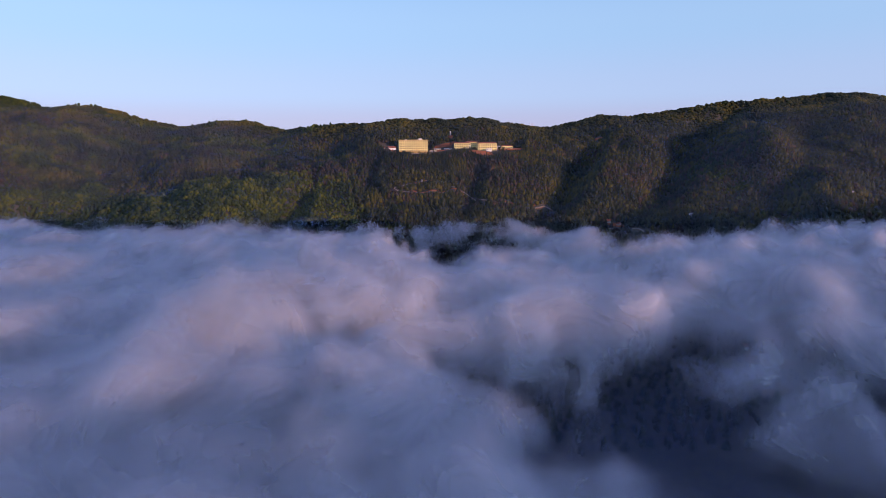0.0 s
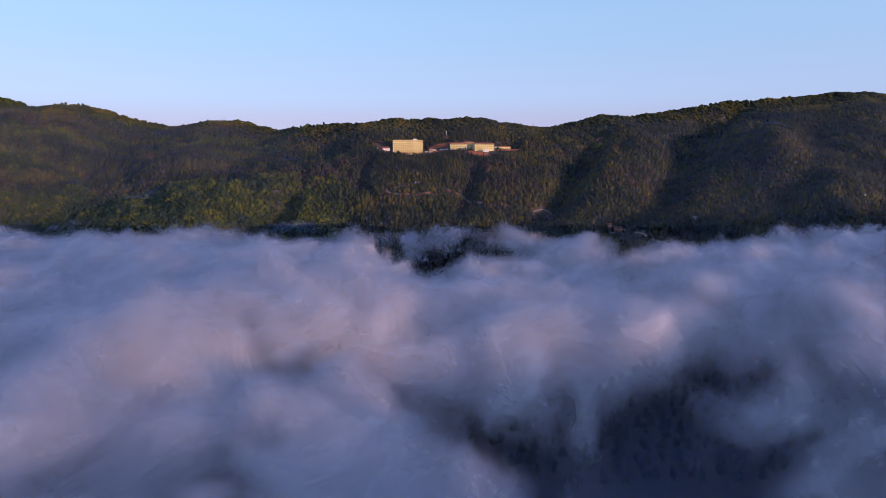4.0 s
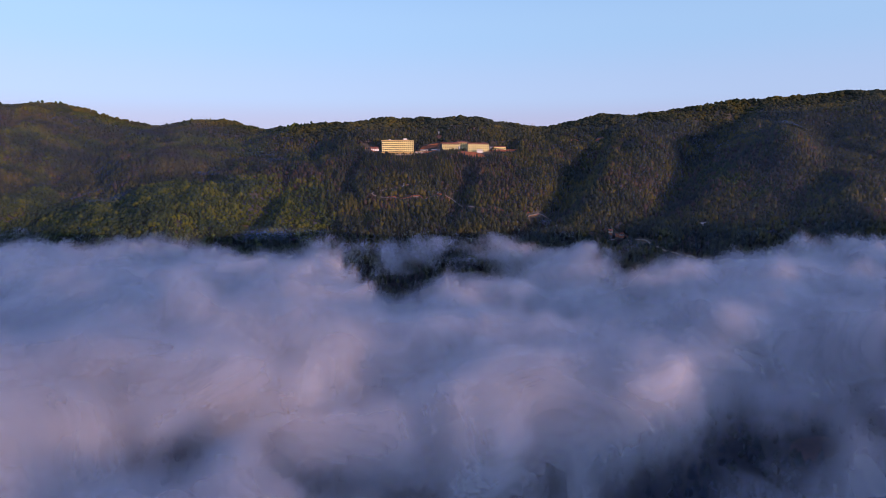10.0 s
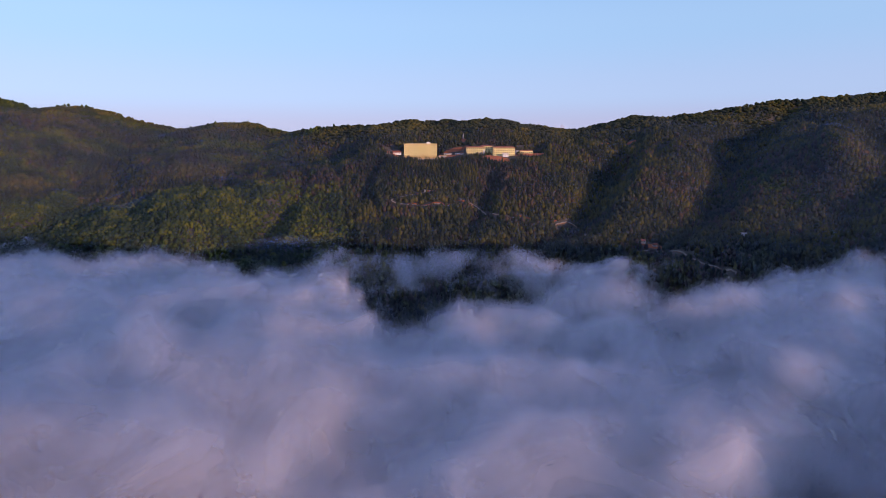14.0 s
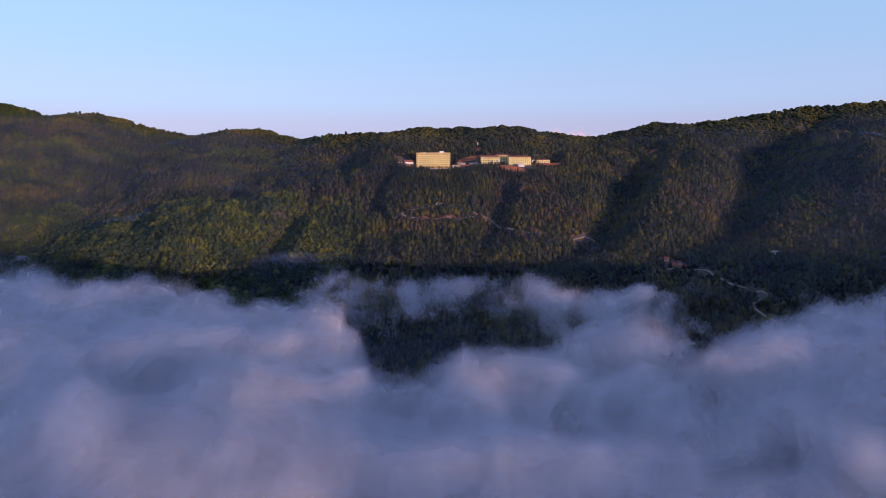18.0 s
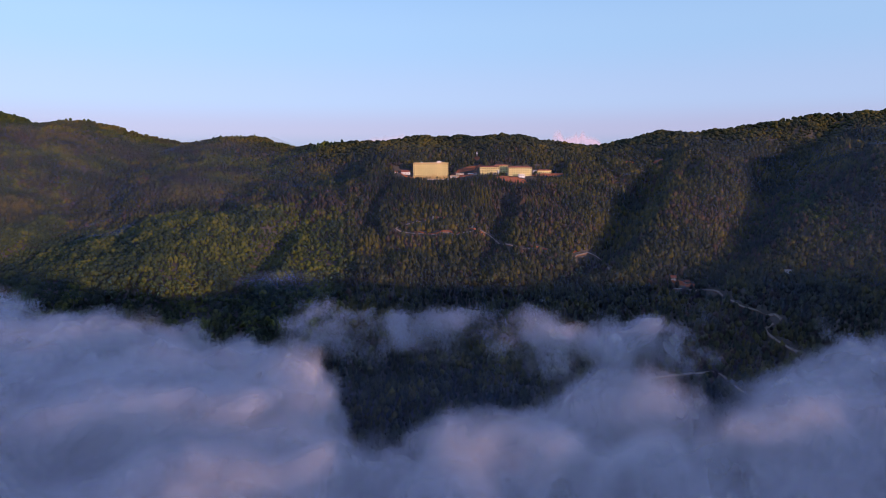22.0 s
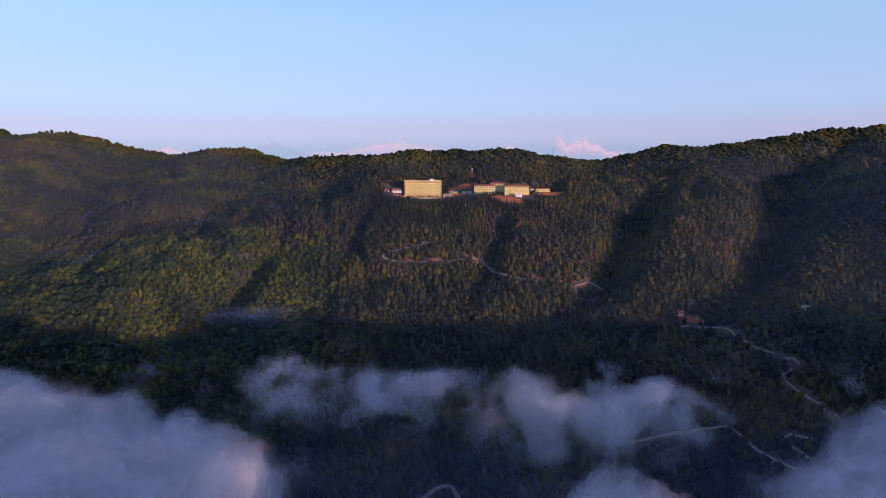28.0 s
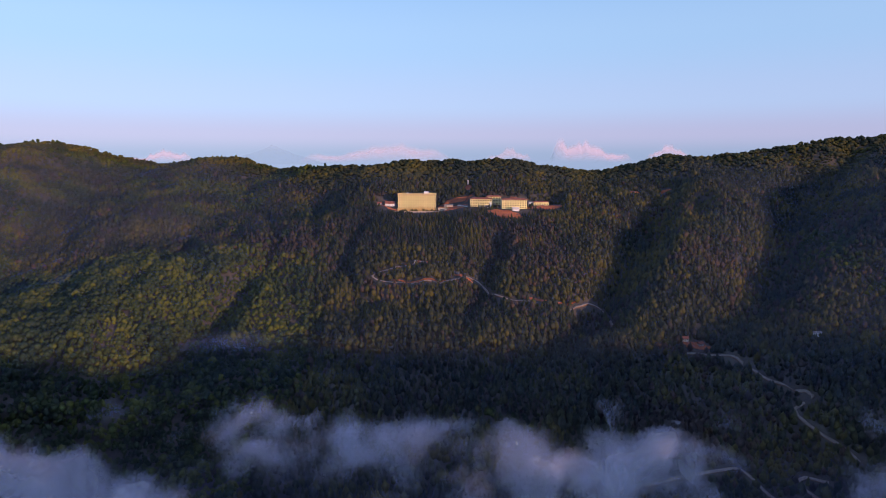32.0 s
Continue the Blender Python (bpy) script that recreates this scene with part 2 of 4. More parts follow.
# ---- terrain ----
CREST = np.array([(-2600, 1900, 330), (-1500, 1350, 345), (-796, 1080, 325), (-706, 1093, 322), (-680, 1158, 315), (-606, 1180, 294), (-567, 1225, 277), (-499, 1215, 285), (-416, 1209, 292), (-318, 1160, 264), (-216, 1020, 276), (-134, 985, 284), (-60, 985, 288), (6, 985, 285), (70, 980, 290), (144, 975, 283), (223, 955, 270), (253, 985, 274), (305, 990, 284), (388, 987, 297), (422, 980, 292), (503, 960, 304), (545, 955, 311), (639, 950, 323), (744, 945, 331), (831, 945, 345), (978, 950, 342), (1600, 1050, 330), (2600, 1500, 300)], float)     # skyline of the ridge: x, y, height of its ground
KNOBS = np.array([(-2600, 0.0), (-1500, 0.0), (-925, 14.3), (-865, 6.0), (-805, -8.3), (-745, -1.3), (-706, -3.0), (-680, 3.0), (-606, -4.0), (-567, 3.0), (-499, 5.0), (-416, 7.0), (-318, 10.0), (-216, 0.0), (-134, -1.0), (-98, -4.9), (-60, 1.0), (6, 10.0), (70, 3.0), (144, 1.0), (223, 3.0), (253, -4.0), (305, -1.0), (388, 6.0), (422, 5.0), (503, 2.0), (545, 5.0), (639, 7.0), (744, 3.0), (831, -3.0), (978, 0.0), (1600, 0.0), (2600, 0.0)], float)      # knobs and dips along the skyline: x, rise
HILLS = [(-560, 690, 12), (-400, 780, 22), (-320, 600, 24), (-300, 470, 43), (-390, 500, 13), (-190, 840, -23), (-110, 540, -8), (-30, 790, -13), (-60, 620, -2), (-40, 480, -3), (60, 560, -13), (0, 340, -16), (120, 640, -14), (110, 790, -10), (160, 550, -1), (200, 500, -15), (215, 360, -9), (250, 640, 2), (280, 430, 1), (270, 590, 0), (420, 640, 6), (430, 800, -5), (535, 660, 20), (530, 500, 34)]                      # knolls and hollows on the slope: x, y, rise
GULLIES = [
    (9, 11, [(-94, 763), (-108, 679), (-115, 625), (-118, 579)]),
    (13, 15, [(71, 730), (52, 656), (35, 587), (22, 548)]),
    (24, 30, [(309, 816), (245, 716), (187, 626), (143, 547), (85, 488)]),
    (30, 30, [(548, 880), (448, 752), (375, 649), (312, 571), (255, 533)]),
    (16, 14, [(-521, 815), (-464, 705), (-394, 599), (-360, 529)]),
    (15, 17, [(-202, 640), (-210, 556), (-211, 502), (-215, 440)]),
    (16, 12, [(-593, 808), (-492, 680), (-416, 579)]),
    (15, 20, [(350, 796), (314, 730)]),
    (18, 14, [(651, 935), (542, 822), (468, 761)]),
    (10, 6, [(-330, 753), (-262, 614)]),
    (26, 14, [(680, 760), (510, 540), (430, 490)]),
    (24, -9, [(401, 888), (301, 718), (251, 620), (218, 560)]),
    (24, -9, [(588, 754), (513, 610), (450, 555)]),

]                                    # (half width, depth, way downhill)
TERRACES = [((-36, 825), (30, 11), 229, 4), ((52, 803), (19, 11), 232.5, -5), ((95, 796), (20, 11), 230.5, 3), ((138, 818), (22, 9), 233.3, 0),
            ((-80, 826), (16, 8), 231.5, 0), ((8, 817), (17, 9), 230.5, 0), ((71, 822), (12, 8), 234, 0), ((-35, 800), (31, 8), 224.2, 3)]   # levelled yards: middle, half size, height, turn


def hash2(ix, iy, seed):
    h = np.sin(ix * 127.1 + iy * 311.7 + seed * 74.7) * 43758.5453
    return h - np.floor(h)


def vnoise(x, y, seed=0):
    ix, iy = np.floor(x), np.floor(y)
    fx, fy = x - ix, y - iy
    ux, uy = fx * fx * (3 - 2 * fx), fy * fy * (3 - 2 * fy)
    a, b = hash2(ix, iy, seed), hash2(ix + 1, iy, seed)
    c, d = hash2(ix, iy + 1, seed), hash2(ix + 1, iy + 1, seed)
    return (a + (b - a) * ux) * (1 - uy) + (c + (d - c) * ux) * uy


def fbm(x, y, size, octaves=4, seed=0, gain=0.5):
    total, amp, norm = 0.0, 1.0, 0.0
    px, py = x / size, y / size
    for k in range(octaves):
        total = total + amp * vnoise(px, py, seed + k)
        norm += amp
        amp *= gain
        px, py = px * 2.03 + 17.3, py * 2.03 - 9.1
    return total / norm


def smooth(a, b, v):
    t = np.clip((v - a) / (b - a), 0, 1)
    return t * t * (3 - 2 * t)


def line_gap(x, y, way):
    """Distance from points to a broken line, and how far along it (0 to 1)."""
    best, along = np.full(np.shape(x), 1e9), np.zeros(np.shape(x))
    n = len(way) - 1
    for k in range(n):
        (ax, ay), (bx, by) = way[k], way[k + 1]
        dx, dy = bx - ax, by - ay
        t = np.clip(((x - ax) * dx + (y - ay) * dy) / (dx * dx + dy * dy), 0, 1)
        d = np.hypot(x - ax - t * dx, y - ay - t * dy)
        nearer = d < best
        best, along = np.where(nearer, d, best), np.where(nearer, (k + t) / n, along)
    return best, along


def crest_at(x):
    yc = sum(np.interp(x + d, CREST[:, 0], CREST[:, 1]) for d in (-42, -21, 0, 21, 42)) / 5
    zc = sum(np.interp(x + d, CREST[:, 0], CREST[:, 2]) for d in (-14, -7, 0, 7, 14)) / 5
    return yc, zc


def slope_height(x, y):
    yc, zc = crest_at(x)
    s = (y - 250) / (yc - 250)
    c = np.clip(s, 0, 1)
    z = 50 + (zc - 50) * (0.35 * np.sin(c * np.pi / 2) + 0.65 * c)
    knob = sum(np.interp(x + d, KNOBS[:, 0], KNOBS[:, 1]) for d in (-14, -7, 0, 7, 14)) / 5
    z = z + knob * smooth(0.8, 1.0, c)
    back = np.maximum(y - yc, 0)
    z = z - np.minimum(back * 0.3 * np.clip(back / 60, 0, 1), np.maximum(z - 120, 0))
    for hx, hy, rise in HILLS:
        z = z + rise * np.exp(-((x - hx) / 75) ** 2 - ((y - hy) / 95) ** 2)
    inside = smooth(250, 420, y) * (1 - smooth(-10, 60, y - yc))
    z = z + inside * (fbm(x, y, 130, 3, 5) - 0.5) * 22 + (fbm(x, y, 45, 3, 9) - 0.5) * 7
    # narrow gullies running downhill between rounded spurs
    for scale, deep, seed in ((95, 6, 15), (42, 3.5, 17)):
        crease = 1 - np.abs(2 * fbm(x + 0.25 * y, y * 0.4, scale, 2, seed) - 1)
        z = z - deep * (1 - smooth(-120, -50, y - yc)) * smooth(0.8, 1.0, crease) * smooth(380, 450, y) * (1 - smooth(690, 740, y) * smooth(190, 140, np.abs(x - 30)))
    for width, depth, way in GULLIES:
        d, a = line_gap(x, y, way)
        z = z - depth * np.exp(-(d / width) ** 2) * smooth(0, 0.15, a + 0.05) * (1 - 0.65 * smooth(0.55, 1.0, a))
    # the hills on the far side of the valley, towards the low sun
    a = x * SUN_AZ[0] + y * SUN_AZ[1]
    u = -x * SUN_AZ[1] + y * SUN_AZ[0]
    # out of view; tops set, higher at low u, to shade slope and mist
    top = 262 + 5 * smooth(100, 0, u) + 15 * smooth(20, -80, u) + 9 * (fbm(u, u * 0, 200, 3, 31) - 0.5)
    hill = top * np.exp(-((a - 1750) / 420) ** 2)
    z = z + np.where(a > 500, hill * smooth(500, 900, a), 0)
    return z


def ground_height(x, y):
    z = slope_height(x, y)
    for (cx, cy), (hx, hy), level, turn in TERRACES:
        ct, st = math.cos(radians(turn)), math.sin(radians(turn))
        u, v = (x - cx) * ct + (y - cy) * st, -(x - cx) * st + (y - cy) * ct
        out = np.maximum(np.maximum(np.abs(u) - hx, np.abs(v) - hy), 0)
        z = z + (level - z) * (1 - smooth(0, 14, out))
    return z


def axis(fine0, fine1, step, far0, far1):
    """Even steps in the middle, ever wider ones out to the horizon."""
    mid = list(np.arange(fine0, fine1 + 0.1, step))
    lo, hi, s = [], [], step
    v = fine0
    while v > far0:
        s *= 1.22
        v -= s
        lo.append(v)
    v, s = fine1, step
    while v < far1:
        s *= 1.22
        v += s
        hi.append(v)
    return np.array(lo[::-1] + mid + hi)


def mesh_from(name, verts, faces, mats, smooth_shade=True, attr=None, mat_index=None):
    me = bpy.data.meshes.new(name)
    verts, faces = np.asarray(verts, np.float32), np.asarray(faces, np.int32)
    k = faces.shape[1]
    me.vertices.add(len(verts))
    me.vertices.foreach_set("co", verts.ravel())
    me.loops.add(faces.size)
    me.loops.foreach_set("vertex_index", faces.ravel())
    me.polygons.add(len(faces))
    me.polygons.foreach_set("loop_start", np.arange(0, faces.size, k, dtype=np.int32))
    if smooth_shade:
        me.polygons.foreach_set("use_smooth", np.ones(len(faces), bool))
    if mat_index is not None:
        me.polygons.foreach_set("material_index", np.asarray(mat_index, np.int32))
    for m in (mats if isinstance(mats, (list, tuple)) else [mats]):
        me.materials.append(m)
    if attr:
        at = me.attributes.new(attr[0], "FLOAT", "POINT")
        at.data.foreach_set("value", np.asarray(attr[1], np.float32))
    me.update()
    me.validate()
    return me


def grid_faces(nx, ny):
    i = np.arange(nx * ny).reshape(ny, nx)
    return np.stack([i[:-1, :-1], i[:-1, 1:], i[1:, 1:], i[1:, :-1]], -1).reshape(-1, 4)


gx, gy = axis(-900, 900, 7, -4600, 4600), axis(120, 1260, 7, -4200, 4700)
GX, GY = np.meshgrid(gx, gy)
GZ = ground_height(GX, GY)
ground = new("ground", mesh_from("ground", np.stack([GX, GY, GZ], -1).reshape(-1, 3), grid_faces(len(gx), len(gy)), M_GROUND))
tagged(ground, "wooded mountain slope above a valley, dark leaf litter", "ground", kind="structure")

# ---- clouds in the valley ----
DECK_EDGE = np.array([(-900, 435), (-440, 412), (-350, 395), (-302, 360), (-238, 297), (-180, 258), (-150, 262), (-117, 242), (-98, 242), (-82, 206), (-64, 168),
                      (-46, 138), (-28, 122), (-12, 126), (4, 158), (26, 196), (48, 208), (60, 180), (68, 124), (80, 122), (95, 142), (130, 190), (183, 238), (250, 296), (300, 335), (900, 400)], float)
HEAPS = [(-108, 336, 26, 18, 0.75), (-66, 304, 34, 28, 0.5), (-20, 278, 40, 34, 0.38), (25, 262, 42, 30, 0.38), (70, 266, 36, 26, 0.44), (106, 276, 26, 22, 0.6), (126, 286, 16, 16, 0.5),
         (-55, -160, 46, 16, 0.3), (-91, -88, 18, 15, 0.4)]                               # loose wisps: place, spread, body
CLEFTS = [(15, -125, 36, 30, 0.6), (4, -168, 32, 30, 0.65), (44, -80, 30, 28, 0.75), (66, -40, 24, 24, 0.75), (88, -6, 22, 22, 0.5), (62, -135, 40, 36, 0.45), (-122, -133, 36, 9, 0.6), (-102, -120, 24, 12, 0.4), (-78, -62, 20, 10, 0.25),
          (-32, -112, 16, 18, 0.6), (-118, -30, 24, 9, 0.4), (-77, -46, 24, 11, 0.35), (-18, -70, 30, 20, 0.85), (30, -48, 22, 18, 0.8), (-20, -125, 26, 22, 0.35), (-14, -76, 46, 36, 0.2), (8, -20, 40, 26, 0.35), (-50, -40, 40, 20, 0.2),
          (150, 150, 36, 30, 0.12), (200, 235, 40, 30, 0.2)]     # gaps in the mist
ROLLS = [(-52, -152, 50, 14, 7), (-125, -50, 30, 16, 9), (-89, -72, 18, 13, 8), (-97, -54, 24, 16, 6), (-134, 45, 26, 17, 9), (50, 146, 20, 17, 10),
         (-87, 74, 32, 16, 7), (-106, 190, 26, 17, 9), (-150, 200, 22, 15, 7), (-93, -90, 22, 12, 7), (100, 110, 24, 18, 6), (-230, 235, 30, 20, 6),
         (-440, 345, 46, 22, 10), (-352, 330, 38, 20, 9), (-190, 110, 40, 20, 8)]      # rounded heads standing out of the bank


def cloud_cover(x, y):
    wx = x + 64 * (fbm(x, y, 56, 4, 41) - 0.5)
    wy = y + 64 * (fbm(x, y, 56, 4, 47) - 0.5)
    wx = wx + 20 * (fbm(x, y, 20, 3, 43) - 0.5)
    wy = wy + 20 * (fbm(x, y, 20, 3, 49) - 0.5)
    rim = sum(np.interp(wx + d, DECK_EDGE[:, 0], DECK_EDGE[:, 1]) for d in (-24, -12, 0, 12, 24)) / 5
    c = 1 - smooth(-34, 16, wy - rim)
    for px, py, sx, sy, a in HEAPS + [(*cl[:4], -cl[4]) for cl in CLEFTS]:
        c = c + a * np.exp(-((wx - px) / sx) ** 2 - ((wy - py) / sy) ** 2)
    return np.clip(c, 0, 1.1)


def billow(x, y):
    """Rounded heaps, 0 in the clefts between them and 1 on their tops."""
    wx = x + 50 * (fbm(x, y, 60, 3, 51) - 0.5)
    wy = y + 50 * (fbm(x, y, 60, 3, 57) - 0.5)
    a = 1 - np.abs(2 * fbm(wx, wy * 1.25, 110, 2, 61) - 1) * 1.9
    b = 1 - np.abs(2 * fbm(wx, wy, 46, 2, 67) - 1) * 1.7
    c = 1 - np.abs(2 * fbm(wx, wy, 20, 2, 73) - 1) * 1.5
    return np.clip(0.4 * a + 0.4 * b + 0.2 * c, 0, 1)


def deck_top(x, y):
    """Height of the mist's upper side, and how far it is a loose wisp there."""
    top = 193 - 0.072 * np.maximum(y, 0) - 0.004 * np.maximum(-x - 150, 0) - 5 * smooth(20, 90, y) * smooth(-110, -40, x)
    wisp = np.exp(-((x - 10) / 120) ** 2 - ((y - 268) / 50) ** 2)
    roll = billow(x, y)
    roll = roll + 0.6 * wisp * (0.6 - roll)
    top = top - 8 * smooth(20, -80, y) * smooth(-130, -50, x) - 12 * smooth(100, 0, y) * smooth(-110, -30, x)
    for px, py, sx, sy, rise in ROLLS:
        top = top + rise * np.exp(-((x - px) / sx) ** 2 - ((y - py) / sy) ** 2)
    top = top - 15 * (1 - smooth(0.1, 1.0, cloud_cover(x, y))) * (1 - wisp)      # the bank slopes down to its rims
    return top + 14 * wisp - 33 * (1 - roll) + 7, wisp


def deck_body(x, y):
    """How full the mist is, seen from above: about 1 inside the bank, 0 and less in the gaps."""
    rim = smooth(0, 60, np.minimum(np.minimum(x + 640, 640 - x), np.minimum(y + 330, 420 - y)))
    return (cloud_cover(x, y) + 0.1) * rim - 0.25


def cloud_layers(step=4.6, tilt=1.0, skew=0.22, dx=10.0, dz=5.0):
    """The mist as a stack of leaning layers, each as full at every point as the bank is there."""
    xs, hs = np.arange(-640, 641, dx), np.arange(-52, 48, dz)
    X, Hh = np.meshgrid(xs, hs)
    F = grid_faces(len(xs), len(hs))
    vs, fs, ds, ns, off = [], [], [], [], 0
    for k, s0 in enumerate(np.arange(-470, 560, step)):
        Y = s0 + tilt * Hh + skew * X + 9 * (fbm(X, Hh + 31 * k, 28, 2, 300 + k) - 0.5)
        Z = 160 + Hh
        top, wisp = deck_top(X, Y)
        full = deck_body(X, Y)
        gx = (deck_top(X + 12, Y)[0] - deck_top(X - 12, Y)[0]) / 24
        gy = (deck_top(X, Y + 12)[0] - deck_top(X, Y - 12)[0]) / 24
        n = np.stack([-gx, -gy, np.ones_like(gx) * 2.8], -1)
        n /= np.linalg.norm(n, axis=-1)[..., None]
        crown = (top - Z) / 12                                   # fades out upwards
        foot = (Z - top + 44 - 20 * wisp - 12 * smooth(20, 60, X) * smooth(140, 60, Y)) / 14
        v = np.minimum(np.minimum(crown, foot), 1.15 * full) - 0.12 - 0.12 * smooth(10, -120, Y) - 0.04 * wisp
        v = np.clip(v, -1.2, 1.0).ravel()
        keep = F[v[F].max(1) > -0.75]
        if not len(keep):
            continue
        used, inv = np.unique(keep, return_inverse=True)
        vs.append(np.stack([X, Y, Z], -1).reshape(-1, 3)[used])
        fs.append(inv.reshape(keep.shape) + off)
        ds.append(v[used])
        ns.append(n.reshape(-1, 3)[used])
        off += len(used)
    me = mesh_from("cloud_bank", np.concatenate(vs), np.concatenate(fs), M_VAPOUR, True, ("vapour", np.concatenate(ds)))
    at = me.attributes.new("lean", "FLOAT_VECTOR", "POINT")
    at.data.foreach_set("vector", np.concatenate(ns).astype(np.float32).ravel())
    return me


cloud_bank = tagged(new("cloud_bank", cloud_layers()), "low sea of soft blue and pink morning mist filling the valley", "cloud", kind="stuff")

# a blue sheet added under the mist as haze over the dark valley floor, and a strip of mist lying in a hollow of the
# slope
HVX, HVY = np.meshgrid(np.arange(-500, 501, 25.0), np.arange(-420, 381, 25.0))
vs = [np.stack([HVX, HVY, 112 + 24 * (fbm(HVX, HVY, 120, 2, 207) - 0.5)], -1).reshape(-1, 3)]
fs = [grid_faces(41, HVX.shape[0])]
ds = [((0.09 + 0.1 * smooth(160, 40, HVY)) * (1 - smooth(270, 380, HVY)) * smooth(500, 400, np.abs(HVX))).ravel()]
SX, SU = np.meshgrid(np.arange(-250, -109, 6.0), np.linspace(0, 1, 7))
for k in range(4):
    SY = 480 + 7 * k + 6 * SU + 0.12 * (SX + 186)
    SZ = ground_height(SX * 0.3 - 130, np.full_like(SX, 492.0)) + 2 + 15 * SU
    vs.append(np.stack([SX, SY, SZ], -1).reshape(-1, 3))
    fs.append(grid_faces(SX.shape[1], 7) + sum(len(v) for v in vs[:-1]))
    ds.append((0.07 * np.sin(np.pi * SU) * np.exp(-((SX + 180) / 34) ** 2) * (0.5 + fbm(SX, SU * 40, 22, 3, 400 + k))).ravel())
# a thin blue sheet added over the slopes as aerial haze, denser towards the far western shoulder
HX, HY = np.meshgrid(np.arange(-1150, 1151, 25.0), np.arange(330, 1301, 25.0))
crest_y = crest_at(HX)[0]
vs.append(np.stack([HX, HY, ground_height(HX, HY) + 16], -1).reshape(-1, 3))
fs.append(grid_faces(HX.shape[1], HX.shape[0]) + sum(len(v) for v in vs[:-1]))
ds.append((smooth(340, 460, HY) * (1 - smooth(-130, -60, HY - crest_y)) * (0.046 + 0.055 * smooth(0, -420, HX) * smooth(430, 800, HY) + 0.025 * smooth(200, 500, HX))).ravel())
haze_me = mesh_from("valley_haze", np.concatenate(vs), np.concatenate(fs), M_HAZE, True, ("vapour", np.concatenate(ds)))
tagged(new("valley_haze", haze_me), "faint blue sheets added as haze over valley and slopes, with a mist strip", "haze", kind="stuff")

# ---- roads, bare earth and fields ----
ROADS = {
    "upper": (1.1, [(-9, 638), (-39, 635), (-57, 622), (-71, 611), (-74, 605), (-65, 597), (-49, 596), (-26, 602), (-8, 603), (9, 608), (34, 630), (45, 623), (50, 597), (66, 579), (95, 580), (137, 592), (154, 602), (169, 606), (168, 566)]),
    "middle": (1.25, [(217, 507), (233, 508), (243, 504), (252, 500), (260, 486), (265, 467), (277, 455), (288, 446), (290, 440), (280, 436), (273, 434), (272, 428), (278, 411), (285, 396), (287, 380)]),
    "lower": (1.3, [(122, 355), (146, 363), (178, 376), (205, 385), (212, 378), (218, 364), (231, 348), (241, 342), (248, 346), (248, 358), (244, 367), (244, 376), (250, 378), (262, 372)]),
    "valley": (1.6, [(-47, 296), (-46, 308), (-42, 314), (-32, 316), (-22, 322), (-13, 332), (-5, 335), (-1, 333), (2, 325), (8, 319)]),
}


def glide(way, step=4.0):
    """A smooth line through the way's points."""
    p = [Vector((*way[0], 0))] + [Vector((*w, 0)) for w in way] + [Vector((*way[-1], 0))]
    out = []
    for a, b, c, d in zip(p, p[1:], p[2:], p[3:]):
        n = max(1, int((c - b).length / step))
        for k in range(n):
            t = k / n
            out.append(0.5 * (2 * b + (c - a) * t + (2 * a - 5 * b + 4 * c - d) * t * t + (3 * b - a - 3 * c + d) * t ** 3))
    out.append(p[-1])
    return np.array([(q.x, q.y) for q in out])


def height1(x, y):
    return float(ground_height(np.array([x]), np.array([y]))[0])


def ribbon(line, half):
    t = np.gradient(line, axis=0)
    t /= np.maximum(np.linalg.norm(t, axis=1), 1e-6)[:, None]
    side = np.stack([-t[:, 1], t[:, 0]], -1)
    wob = half * (1 + 0.16 * (fbm(line[:, 0], line[:, 1], 9, 2, 71) - 0.5))[:, None]
    return line + side * wob, line - side * wob


ROAD_LINES = {}
for road_name, (half, way) in ROADS.items():
    line = glide(way)
    ROAD_LINES[road_name] = line
    A, B = ribbon(line, half)
    zm = ground_height(line[:, 0], line[:, 1])
    za = np.maximum(ground_height(A[:, 0], A[:, 1]), zm - 0.3) + 0.4
    zb = np.maximum(ground_height(B[:, 0], B[:, 1]), zm - 0.3) + 0.4
    n = len(line)
    V = np.concatenate([np.column_stack([A, za]), np.column_stack([B, zb]), np.column_stack([A, za - 1.2]), np.column_stack([B, zb - 1.2])])
    F = []
    skin = [0, 1, 1] * (n - 1)
    for k in range(n - 1):
        F += [(k, n + k, n + k + 1, k + 1), (2 * n + k, k, k + 1, 2 * n + k + 1), (n + k, 3 * n + k, 3 * n + k + 1, n + k + 1)]
    tagged(new("road", mesh_from("road", V, F, [M_ROAD, M_BANK], mat_index=skin)), "narrow pale concrete mountain road winding between trees", "road", kind="structure")


